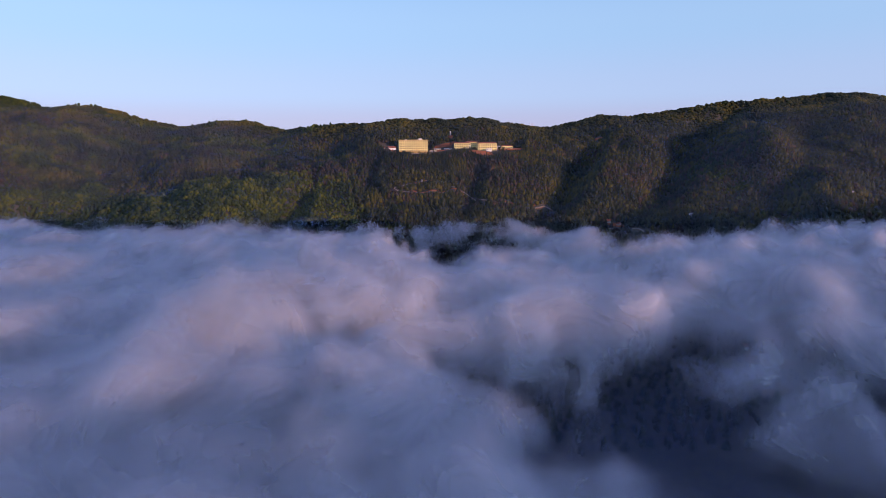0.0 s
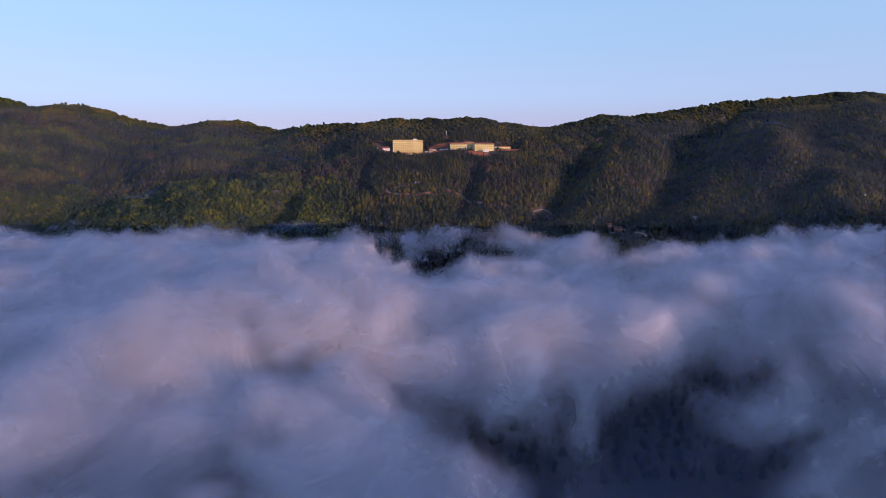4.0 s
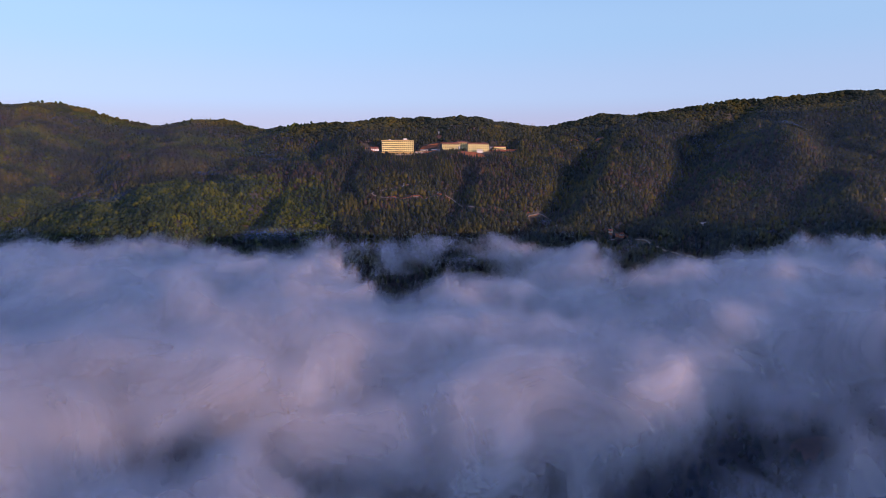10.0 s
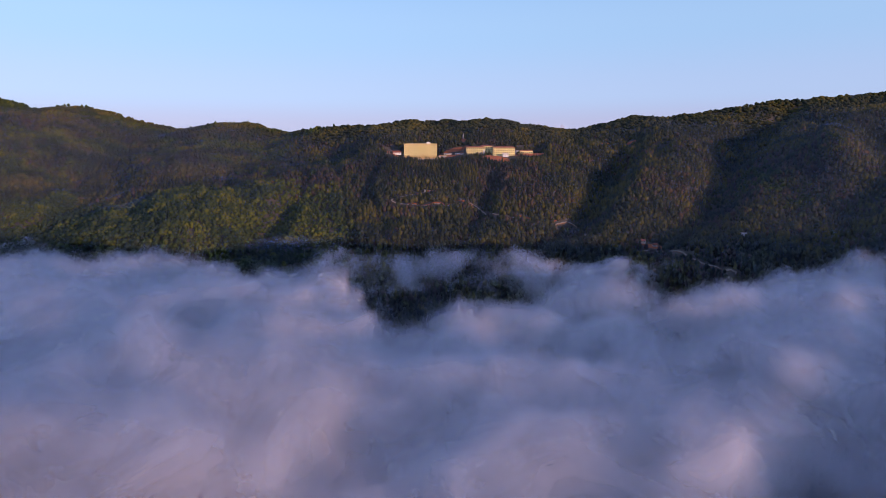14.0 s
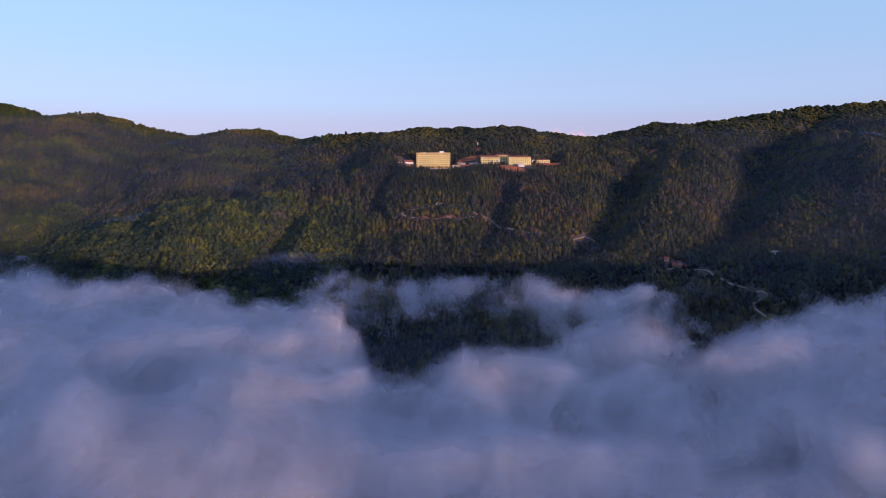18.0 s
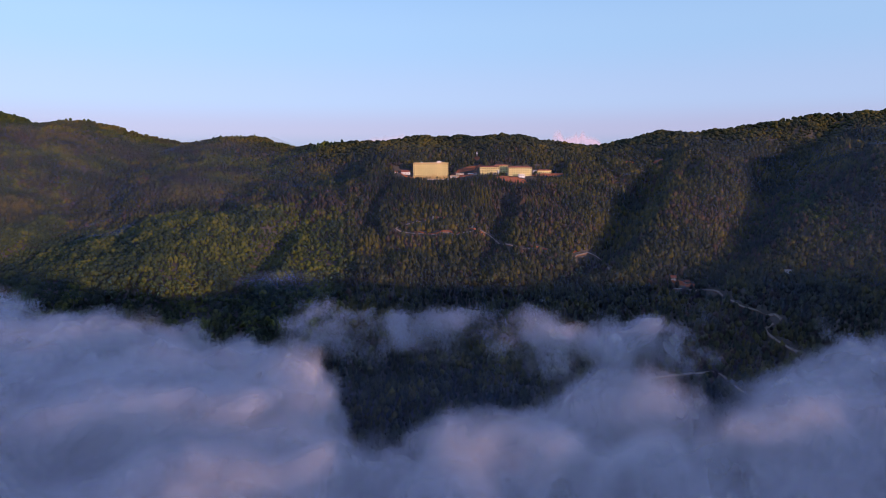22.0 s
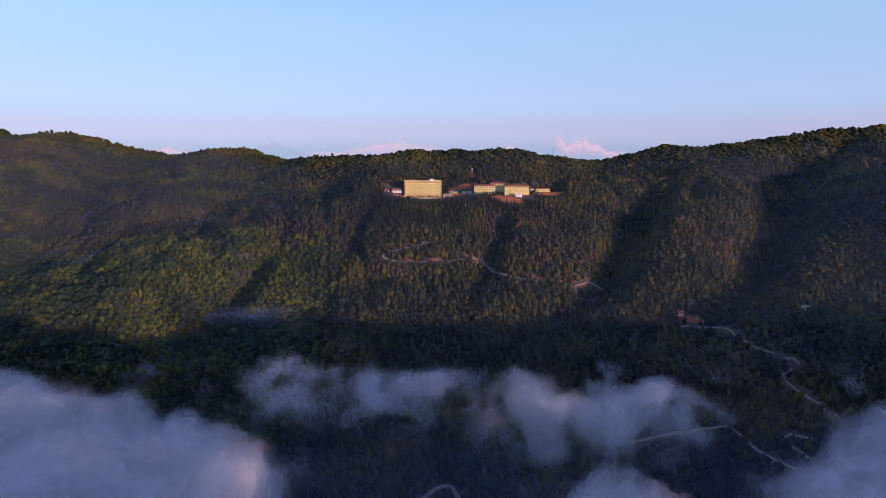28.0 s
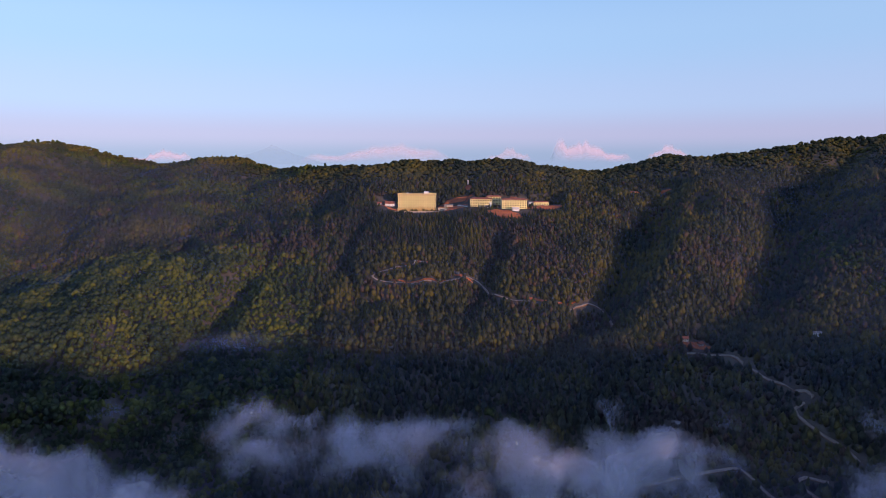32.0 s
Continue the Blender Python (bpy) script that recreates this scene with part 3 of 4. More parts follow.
def draped_patch(name, cx, cy, rx, ry, turn, material, label, lift=0.35, ragged=0.45, seed=0, category="ground"):
    """Bare ground with a ragged outline, lying on the slope."""
    ring, spokes = 9, 40
    ct, st = math.cos(radians(turn)), math.sin(radians(turn))
    th = np.linspace(0, 2 * np.pi, spokes, endpoint=False)
    edge = 1 + ragged * (fbm(np.cos(th) * 2 + seed, np.sin(th) * 2, 1.0, 3, seed) - 0.5) * 2
    V = [(0, 0)]
    for r in range(1, ring + 1):
        for a, e0 in zip(th, edge):
            V.append((rx * e0 * math.cos(a) * r / ring, ry * e0 * math.sin(a) * r / ring))
    V = np.array(V)
    X, Y = cx + V[:, 0] * ct - V[:, 1] * st, cy + V[:, 0] * st + V[:, 1] * ct
    Z = ground_height(X, Y) + lift + 0.5 * (fbm(X, Y, 4, 2, seed + 3) - 0.3)
    Z[-spokes:] -= lift + 1.5
    F = []
    for k in range(spokes):
        F.append((0, 1 + k, 1 + (k + 1) % spokes))
        for r in range(ring - 1):
            a, b = 1 + r * spokes + k, 1 + r * spokes + (k + 1) % spokes
            F += [(a, a + spokes, b + spokes), (a, b + spokes, b)]
    ob = new(name, mesh_from(name, np.stack([X, Y, Z], -1), F, material))
    return tagged(ob, label, category, kind="structure")


BARE = [  # middle, half sizes, turn, cleared of trees
    (80, 769, 25, 12, 0), (143, 803, 20, 8, 0), (-20, 604, 30, 1.7, 6), (-25, 637, 22, 1.6, 0), (22, 622, 14, 1.5, 10), (108, 590, 34, 3.6, 12),
    (15, 822, 20, 9, 0), (20, 834, 26, 5, 0), (232, 520, 16, 5, 0), (266, 845, 14, 2.6, 0), (316, 845, 10, 2.2, 0),
    (100, 828, 34, 8, 0), (-82, 836, 16, 5, 0), (37, 862, 5, 8, 0), (10, 802, 20, 5, 0), (118, 798, 12, 5, 0), (-74, 812, 14, 4, 0)]
for k, (bx, by, rx, ry, turn) in enumerate(BARE):
    draped_patch("earth_bank", bx, by, rx, ry, turn, M_EARTH, "bare red earth cut into the wooded slope", seed=k)
FIELDS = [(250, 196, 26, 20, 20), (215, 140, 24, 12, 30), (285, 250, 20, 12, 10)]
for k, (bx, by, rx, ry, turn) in enumerate(FIELDS):
    draped_patch("field", bx, by, rx, ry, turn, M_FIELD, "small ploughed brown field on the valley floor", ragged=0.2, seed=40 + k, category="field")


def clear_of(x, y):
    """1 where trees may stand, 0 on roads, yards and bare earth."""
    free = np.ones(np.shape(x))
    for line in ROAD_LINES.values():
        near = (np.abs(x - line[:, 0].mean()) < np.ptp(line[:, 0]) / 2 + 20) & (np.abs(y - line[:, 1].mean()) < np.ptp(line[:, 1]) / 2 + 20)
        for px, py in line[::1]:
            dx, dy = x[near] - px, y[near] - py
            free[near] = np.where((dx / 3.0) ** 2 + (dy / np.where(dy < 0, 8.5, 3.0)) ** 2 < 1, 0, free[near])
    for (cx, cy), (hx, hy), level, turn in TERRACES:
        free = np.where((np.abs(x - cx) < hx + 1) & (y > cy - hy - 10) & (y < cy + hy - 3), 0, free)
    for bx, by, rx, ry, turn in BARE + FIELDS:
        free = np.where(((x - bx) / rx) ** 2 + ((y - by + 2) / (ry + 4)) ** 2 < 0.9, 0, free)
    return free

# ---- buildings on the hill ----
def part(name, bm, material, parent, label=""):
    me = bpy.data.meshes.new(name)
    bm.to_mesh(me)
    bm.free()
    me.materials.append(material)
    ob = new(name, me)
    ob.parent = parent
    if label:
        ob["label"] = label
    return ob


def piece(name, me, parent, at, turn=0.0):
    """Another object on a mesh that exists."""
    ob = new(name, me)
    ob.parent = parent
    ob.location = at
    ob.rotation_euler = (0, 0, turn)
    return ob


def solid(*boxes, bevel=0.0):
    """A bmesh of boxes, each (x0, x1, y0, y1, z0, z1)."""
    bm = bmesh.new()
    for x0, x1, y0, y1, z0, z1 in boxes:
        m = Matrix.LocRotScale(((x0 + x1) / 2, (y0 + y1) / 2, (z0 + z1) / 2), None, (x1 - x0, y1 - y0, z1 - z0))
        bmesh.ops.create_cube(bm, size=1, matrix=m)
    if bevel:
        bmesh.ops.bevel(bm, geom=bm.edges[:], offset=bevel, segments=1, affect="EDGES")
    return bm


def thing(name, x, y, z, turn, label, category, group=""):
    ob = new(name)
    ob.matrix_world = pose(x, y, z, 0, 0, turn)
    return tagged(ob, label, category, group)


def window_meshes(w, h):
    """Frame with a cross bar, and the pane behind it."""
    f = 0.07
    bm = solid((-w / 2, -w / 2 + f, -0.06, 0.1, 0, h), (w / 2 - f, w / 2, -0.06, 0.1, 0, h), (-w / 2 + f, w / 2 - f, -0.06, 0.1, 0, f),
               (-w / 2 + f, w / 2 - f, -0.06, 0.1, h - f, h), (-f / 2, f / 2, -0.05, 0.09, f, h - f))
    fr = bpy.data.meshes.new("window_frame")
    bm.to_mesh(fr), bm.free()
    fr.materials.append(M_FRAME)
    bm = solid((-w / 2 + f, w / 2 - f, 0.02, 0.06, f, h - f))
    pa = bpy.data.meshes.new("pane")
    bm.to_mesh(pa), bm.free()
    pa.materials.append(M_GLASS)
    return fr, pa


def block(x, y, z, turn, w, d, storeys, rise, bays, label, wall=None, plinth=0.0, roof=M_ROOF, win=(1.7, 1.7), overhang=0.5, hipped=False):
    """A slab of rooms: walls with piers and floor bands, windows bay by bay, a flat roof with a parapet."""
    wall = wall or M_CREAM
    b = thing("building", x, y, z, turn, label, "building", "buildings on the hill")
    h = storeys * rise
    sill, bay = 0.95, w / bays
    fr, pa = window_meshes(*win)
    # the front wall is built round its openings: bands, then piers
    bands = [(-w / 2, w / 2, -d / 2, -d / 2 + 0.3, 0, sill)]
    piers = []
    for s in range(storeys):
        top = (s + 1) * rise + (sill if s < storeys - 1 else 0)
        bands.append((-w / 2, w / 2, -d / 2, -d / 2 + 0.3, s * rise + sill + win[1], top))
        for k in range(bays + 1):
            c = -w / 2 + k * bay
            half = (bay - win[0]) / 2
            piers.append((max(-w / 2, c - half), min(w / 2, c + half), -d / 2, -d / 2 + 0.3, s * rise + sill, s * rise + sill + win[1]))
    part("front_wall", solid(*bands, *piers), wall, b)
    part("body", solid((-w / 2, w / 2, -d / 2 + 0.3, d / 2, -3, h)), wall, b)
    for s in range(1, storeys):
        part("floor_band", solid((-w / 2 - 0.05, w / 2 + 0.05, -d / 2 - 0.12, -d / 2 - 0.003, s * rise - 0.12, s * rise + 0.12)), wall, b)
    bm = solid((-w / 2 - overhang, w / 2 + overhang, -d / 2 - overhang, d / 2 + overhang, h + 0.003, h + 0.45))
    if hipped:
        top = [v for v in bm.verts if v.co.z > h + 0.4]
        up = bmesh.ops.extrude_face_region(bm, geom=[f for f in bm.faces if all(v in top for v in f.verts)])
        for v in up["geom"]:
            if isinstance(v, bmesh.types.BMVert):
                v.co = Vector((v.co.x * (1 - d * 0.8 / w), v.co.y * 0.15, h + 0.45 + d * 0.16))
    part("roof", bm, roof, b)
    e0 = w / 2 + overhang - 0.2
    if not hipped:
        part("parapet", solid((-e0, e0, -d / 2 - overhang + 0.1, -d / 2 - overhang + 0.35, h + 0.353, h + 1.1), (-e0, e0, d / 2 + overhang - 0.35, d / 2 + overhang - 0.1, h + 0.353, h + 1.1),
                          (-e0, -e0 + 0.25, -d / 2 - overhang + 0.353, d / 2 + overhang - 0.353, h + 0.353, h + 1.1),
                          (e0 - 0.25, e0, -d / 2 - overhang + 0.353, d / 2 + overhang - 0.353, h + 0.353, h + 1.1)), wall, b)
    if plinth:
        part("plinth", solid((-w / 2 - 1.2, w / 2 + 1.2, -d / 2 - 2.2, -d / 2 - 0.004, -plinth, 0.5)), M_PLINTH, b, "ochre retaining plinth")
    for s in range(storeys):
        for k in range(bays):
            if s == 0 and k == bays // 2:
                continue
            wd = piece("window", fr, b, (-w / 2 + (k + 0.5) * bay, -d / 2 + 0.12, s * rise + sill))
            piece("pane", pa, wd, (0, 0, 0))
    dw = min(2.4, win[0])
    part("door", solid((-dw / 2, dw / 2, -d / 2 - 0.02, -d / 2 - 0.004, 0, 2.6)) if bays % 2 else solid((bay / 2 - dw / 2, bay / 2 + dw / 2, -d / 2 - 0.06, -d / 2 - 0.004, 0, 2.6)), M_FRAME, b, "grey metal entrance door")
    return b


hotel = block(-36.1, 822, 229, 4, 52.4, 13, 6, 3.2, 16, "six-storey cream-yellow building with a flat roof in sunlight", plinth=5.0, win=(1.95, 1.75), roof=M_REDROOF, overhang=0.9)
part("stair_house", solid((10, 16, -3, 3, 19.55, 22.6), (9.7, 16.3, -3.3, 3.3, 22.603, 22.9)), M_WHITE, hotel, "white stair house on the roof")
part("water_tank", solid((-14.5, -11.5, -2, 1, 19.55, 21.6), bevel=0.3), M_WHITE, hotel, "white water tank")
part("roof_canopy", solid((-8, 9, -2.5, 2.5, 20.6, 20.75), (-7.8, -7.6, -2.3, -2.1, 19.55, 20.6), (8.6, 8.8, -2.3, -2.1, 19.55, 20.6), (-7.8, -7.6, 2.1, 2.3, 19.55, 20.6), (8.6, 8.8, 2.1, 2.3, 19.55, 20.6)), M_ROOF, hotel)
part("porch", solid((1, 9, -10.5, -6.52, 3.0, 3.3), (1.2, 1.6, -10.3, -9.9, 0, 3.0), (8.4, 8.8, -10.3, -9.9, 0, 3.0)), M_PLINTH, hotel, "ochre entrance porch on posts")
wing = block(51.6, 802, 232.5, -5, 29, 11, 3, 3.5, 9, "three-storey cream-yellow wing with rows of dark windows", win=(1.8, 1.7), roof=M_REDROOF, overhang=1.0, hipped=True)
part("gable_panel", solid((11.2, 14.2, -5.75, -5.52, 0.2, 7)), M_WHITE, wing, "white painted end panel")
hall = block(70.5, 822, 234, 0, 19, 10, 3, 3.7, 5, "cream-yellow hall with a brown tiled eave behind trees", roof=M_REDROOF, overhang=1.4, win=(2.2, 1.8), hipped=True)
slab = block(95.2, 795, 230.5, 3, 33.5, 11, 4, 3.05, 10, "four-storey cream-yellow slab with regular windows and red-brown roof", win=(1.8, 1.5), roof=M_REDROOF, overhang=1.0, hipped=True)
low = block(135.5, 818, 233.4, 0, 20, 8, 1, 4.2, 6, "long low cream house with a red-brown roof", roof=M_REDROOF, overhang=1.0, win=(2.0, 1.6), hipped=True)


def cottage(x, y, z, turn, w, d, h, label, wall=M_WHITE, roof=M_REDROOF, pitch=0.45, group="small houses"):
    """A small gabled house with a door and two windows."""
    b = thing("house", x, y, z, turn, label, "house", group)
    part("wall", solid((-w / 2, w / 2, -d / 2, d / 2, -3, h)), wall, b)
    bm = bmesh.new()
    o, r = 0.5, d / 2 * pitch * 2
    vs = [bm.verts.new(v) for v in ((-w / 2 - o, -d / 2 - o, h - 0.1), (w / 2 + o, -d / 2 - o, h - 0.1), (w / 2 + o, d / 2 + o, h - 0.1), (-w / 2 - o, d / 2 + o, h - 0.1),
                                    (-w / 2 - o, 0, h + r), (w / 2 + o, 0, h + r))]
    for f in ((0, 1, 5, 4), (2, 3, 4, 5), (0, 4, 3), (1, 2, 5), (3, 2, 1, 0)):
        bm.faces.new([vs[i] for i in f])
    part("roof", bm, roof, b)
    part("door", solid((-0.5, 0.5, -d / 2 - 0.06, -d / 2 - 0.004, 0, 2.1)), M_FRAME, b)
    fr, pa = window_meshes(1.2, 1.2)
    for k in (-1, 1):
        wd = piece("window", fr, b, (k * w * 0.3, -d / 2 - 0.11, 1.0))
        piece("pane", pa, wd, (0, 0, 0))
    return b


def on_ground(x, y):
    return x, y, height1(x, y) + 0.3


cottage(-74, 824, 231.6, 0, 13, 7, 3.6, "long white outbuilding with a red roof beside the yard")
cottage(-89, 828, 231.6, 10, 5, 5, 3.2, "small pale hut with a red roof at the wood's edge")
cottage(96.5, 782, height1(96.5, 782) + 0.2, 0, 9, 4.5, 3.3, "white gatehouse in front of the slab", roof=M_WHITE, pitch=0.1)
cottage(120.5, 816, 233.4, 0, 5, 6, 4.2, "white annexe beside the low house", roof=M_ROOF, pitch=0.15)
cottage(*on_ground(-3, 815), 4, 6, 3.5, 2.6, "pale flat-roofed shed on the terrace", wall=M_WHITE, roof=M_ROOF, pitch=0.1)
cottage(*on_ground(31, 812), -5, 5, 3.5, 2.6, "small white shed on the red yard", wall=M_WHITE, roof=M_REDROOF, pitch=0.25)
cottage(58, 789, height1(58, 789), 0, 4, 3, 2.6, "small white hut above the red bank", roof=M_ROOF, pitch=0.15)
cottage(*on_ground(8, 820), 0, 12, 5, 2.8, "low grey shed on the red yard", wall=M_STONE, roof=M_ROOF, pitch=0.15)
cottage(*on_ground(24, 816), 8, 7, 4, 2.6, "low stone shed with a pale roof", wall=M_STONE, roof=M_WHITE, pitch=0.12)
cottage(*on_ground(262, 230), 15, 9, 6, 3.6, "white farmhouse beside a field in the mist")
cottage(*on_ground(250, 236), -10, 6, 5, 3.0, "small white shed beside a farmhouse")
cottage(*on_ground(333, 508), 5, 7, 4, 2.8, "small pale hut in a dim clearing", roof=M_ROOF, pitch=0.2)
cottage(*on_ground(222, 524), 0, 6, 4, 2.2, "small stone house on red earth", wall=M_STONE)
cottage(*on_ground(236, 522), 20, 5, 3.4, 2.0, "low shed with a tiled roof on red earth", wall=M_STONE)
cottage(*on_ground(176, 420), -15, 6, 4, 2.8, "small pale hut above a red bank", roof=M_ROOF, pitch=0.2)
cottage(*on_ground(797, 757), 0, 10, 6, 3.6, "white house high on the wooded spur", roof=M_ROOF, pitch=0.2)
cottage(*on_ground(545, 482), 0, 5, 4, 2.8, "small white hut among trees on the spur", roof=M_ROOF, pitch=0.2)
cottage(*on_ground(-30, 637), 4, 3, 2.4, 1.9, "small stone hut by the bend of the road", wall=M_STONE, roof=M_ROOF, pitch=0.2)
cottage(*on_ground(16, 623), -6, 2.6, 2.2, 1.8, "small stone shed by the road on red earth", wall=M_STONE, roof=M_ROOF, pitch=0.2)

for wx, wy, wz, w, hgt, turn in ((-33, 806, 226.0, 66, 3.0, 4), (14, 803, 229.6, 24, 3.5, 0), (0, 811, 230.4, 14, 3.5, 3), (22, 808, 230.4, 18, 3, -6), (55, 789, 231.5, 26, 3.5, -5), (138, 806, 233.0, 30, 2.2, 0)):
    wall_ob = new("retaining_wall")
    wall_ob.matrix_world = pose(wx, wy, wz, 0, 0, turn)
    tagged(wall_ob, "pale stone retaining wall under a levelled yard", "wall", "retaining walls")
    part("masonry", solid((-w / 2, w / 2, -0.5, 0.5, -hgt, 0), bevel=0.08), M_STONE, wall_ob)
    part("coping", solid((-w / 2 - 0.15, w / 2 + 0.15, -0.65, 0.65, 0.003, 0.25), bevel=0.05), M_PLINTH, wall_ob)


def bar(bm, a, b, r):
    a, b = Vector(a), Vector(b)
    q = (b - a).to_track_quat("Z", "Y").to_matrix().to_4x4()
    bmesh.ops.create_cone(bm, cap_ends=True, segments=6, radius1=r, radius2=r, depth=(b - a).length, matrix=Matrix.Translation((a + b) / 2) @ q)


def mast(x, y, h):
    """A three-legged lattice mast with panel aerials at its head."""
    z = height1(x, y)
    b = thing("radio_mast", x, y, z - 0.5, 0, "slim grey steel lattice mast with panel aerials above trees", "mast")
    legs = [(math.cos(a), math.sin(a)) for a in (0.5, 2.6, 4.7)]
    for c, s in legs:
        bm = bmesh.new()
        bar(bm, (c * 1.6, s * 1.6, 0), (c * 0.6, s * 0.6, h), 0.2)
        part("leg", bm, M_STEEL, b)
    for k in range(9):
        bm = bmesh.new()
        z0, z1 = h * k / 9, h * (k + 1) / 9
        r0, r1 = 1.6 - 1.1 * k / 9, 1.6 - 1.1 * (k + 1) / 9
        for i in range(3):
            (c0, s0), (c1, s1) = legs[i], legs[(i + 1) % 3]
            bar(bm, (c0 * r0, s0 * r0, z0), (c1 * r1, s1 * r1, z1), 0.07)
            bar(bm, (c0 * r1, s0 * r1, z1), (c1 * r1, s1 * r1, z1), 0.06)
        part("lattice_bay", bm, M_STEEL, b)
    for k in range(6):
        a = k * math.pi / 3
        bm = solid((0.9, 1.15, -0.25, 0.25, h - 3.6 + (k % 2) * 1.9, h - 1.6 + (k % 2) * 1.9), bevel=0.04)
        bmesh.ops.rotate(bm, verts=bm.verts, cent=(0, 0, 0), matrix=Matrix.Rotation(a, 3, "Z"))
        part("aerial", bm, M_WHITE, b, "white panel aerial")
    part("platform", solid((-1.2, 1.2, -1.2, 1.2, h - 4.0, h - 3.85)), M_STEEL, b)
    return b


mast(36.8, 870, 266.5 - height1(36.8, 870))

# ---- forest ----
def cone_tree(rng, tiers=3, sides=7):
    """A spruce of unit height: ragged skirts one over another."""
    V, F = [], []
    for t in range(tiers):
        z0 = 0.06 + (0.84 / tiers) * t
        z1 = min(1.0, z0 + 1.35 / tiers)
        r = (1 - (t / (tiers + 0.35)) ** 1.25) * 1.0
        b = len(V)
        for s in range(sides):
            a = 2 * math.pi * (s + rng.uniform(-0.25, 0.25)) / sides + t
            q = r * rng.uniform(0.72, 1.15)
            V.append((q * math.cos(a), q * math.sin(a), z0 + rng.uniform(-0.04, 0.05)))
        V.append((rng.uniform(-0.06, 0.06), rng.uniform(-0.06, 0.06), z1))
        F += [(b + s, b + (s + 1) % sides, b + sides) for s in range(sides)]
    return np.array(V), np.array(F)


ICO = bmesh.new()
bmesh.ops.create_icosphere(ICO, subdivisions=1, radius=1)
ICO_V = np.array([v.co[:] for v in ICO.verts])
ICO_F = np.array([[v.index for v in f.verts] for f in ICO.faces])
ICO.free()


def round_tree(rng, clumps=3):
    """A broad-leaved crown of unit height: uneven clumps round a middle."""
    V, F = [], []
    for k in range(clumps):
        a, q = 2 * math.pi * k / (clumps - 1) + rng.uniform(-0.4, 0.4), (0.0 if k == 0 else rng.uniform(0.4, 0.62))
        c = np.array((q * math.cos(a), q * math.sin(a), 0.66 if k == 0 else rng.uniform(0.34, 0.6)))
        size = (0.6, 0.6, 0.36) if k == 0 else (rng.uniform(0.36, 0.52), rng.uniform(0.36, 0.52), rng.uniform(0.2, 0.3))
        jag = 1 + np.array([rng.uniform(-0.22, 0.22) for _ in ICO_V])[:, None]
        V.append(ICO_V * jag * np.array(size) + c)
        F.append(ICO_F + 12 * k)
    return np.concatenate(V), np.concatenate(F)


def bare_tree(rng, clumps=4):
    """A thin autumn tree of unit height: a few loose upright tufts."""
    V, F = [], []
    for k in range(clumps):
        a, q = rng.uniform(0, 6.28), rng.uniform(0.1, 0.55)
        c = np.array((q * math.cos(a), q * math.sin(a), rng.uniform(0.4, 0.72)))
        size = (rng.uniform(0.3, 0.5), rng.uniform(0.3, 0.5), rng.uniform(0.24, 0.36))
        jag = 1 + np.array([rng.uniform(-0.32, 0.32) for _ in ICO_V])[:, None]
        V.append(ICO_V * jag * np.array(size) + c)
        F.append(ICO_F + 12 * k)
    return np.concatenate(V), np.concatenate(F)


def egg_tree(rng):
    """A small crown of unit height: one jagged egg with a tuft on it."""
    jag = 1 + np.array([rng.uniform(-0.24, 0.24) for _ in ICO_V])[:, None]
    a = ICO_V * jag * np.array((0.92, 0.92, 0.42)) + np.array((0, 0, 0.45))
    tip = np.array([(0.45, 0, 0.7), (-0.3, 0.4, 0.66), (-0.3, -0.4, 0.72), (rng.uniform(-0.2, 0.2), rng.uniform(-0.2, 0.2), 1.05)])
    return np.concatenate([a, tip]), np.concatenate([ICO_F, np.array([(12, 13, 15), (13, 14, 15), (14, 12, 15)])])


def dome_tree(rng):
    """A rounded crown of unit height, two lobes, no leader."""
    V, F = [], []
    for k, (q, h, r) in enumerate(((0.0, 0.5, 0.92), (0.5, 0.42, 0.6))):
        a = rng.uniform(0, 6.28)
        jag = 1 + np.array([rng.uniform(-0.16, 0.16) for _ in ICO_V])[:, None]
        V.append(ICO_V * jag * np.array((r, r, 0.46 - 0.1 * k)) + np.array((q * math.cos(a), q * math.sin(a), h)))
        F.append(ICO_F + 12 * k)
    return np.concatenate(V), np.concatenate(F)


def scatter(name, kinds, x, y, z, radius, height, tint, material, label, rounded=True):
    rs = np.random.RandomState(len(x))
    which = rs.randint(0, len(kinds), len(x))
    turn = rs.uniform(0, 6.283, len(x))
    vs, fs, ts, off = [], [], [], 0
    for k, (V, F) in enumerate(kinds):
        i = np.where(which == k)[0]
        if not len(i):
            continue
        c, s = np.cos(turn[i])[:, None], np.sin(turn[i])[:, None]
        px = (V[None, :, 0] * c - V[None, :, 1] * s) * radius[i][:, None] + x[i][:, None]
        py = (V[None, :, 0] * s + V[None, :, 1] * c) * radius[i][:, None] + y[i][:, None]
        pz = V[None, :, 2] * height[i][:, None] + z[i][:, None]
        vs.append(np.stack([px, py, pz], -1).reshape(-1, 3))
        fs.append((F[None] + (np.arange(len(i)) * len(V))[:, None, None]).reshape(-1, 3) + off)
        ts.append(np.repeat(tint[i], len(V)))
        off += len(i) * len(V)
    me = mesh_from(name, np.concatenate(vs), np.concatenate(fs), material, rounded, ("tint", np.concatenate(ts)))
    return tagged(new(name, me), label, "forest", kind="stuff")


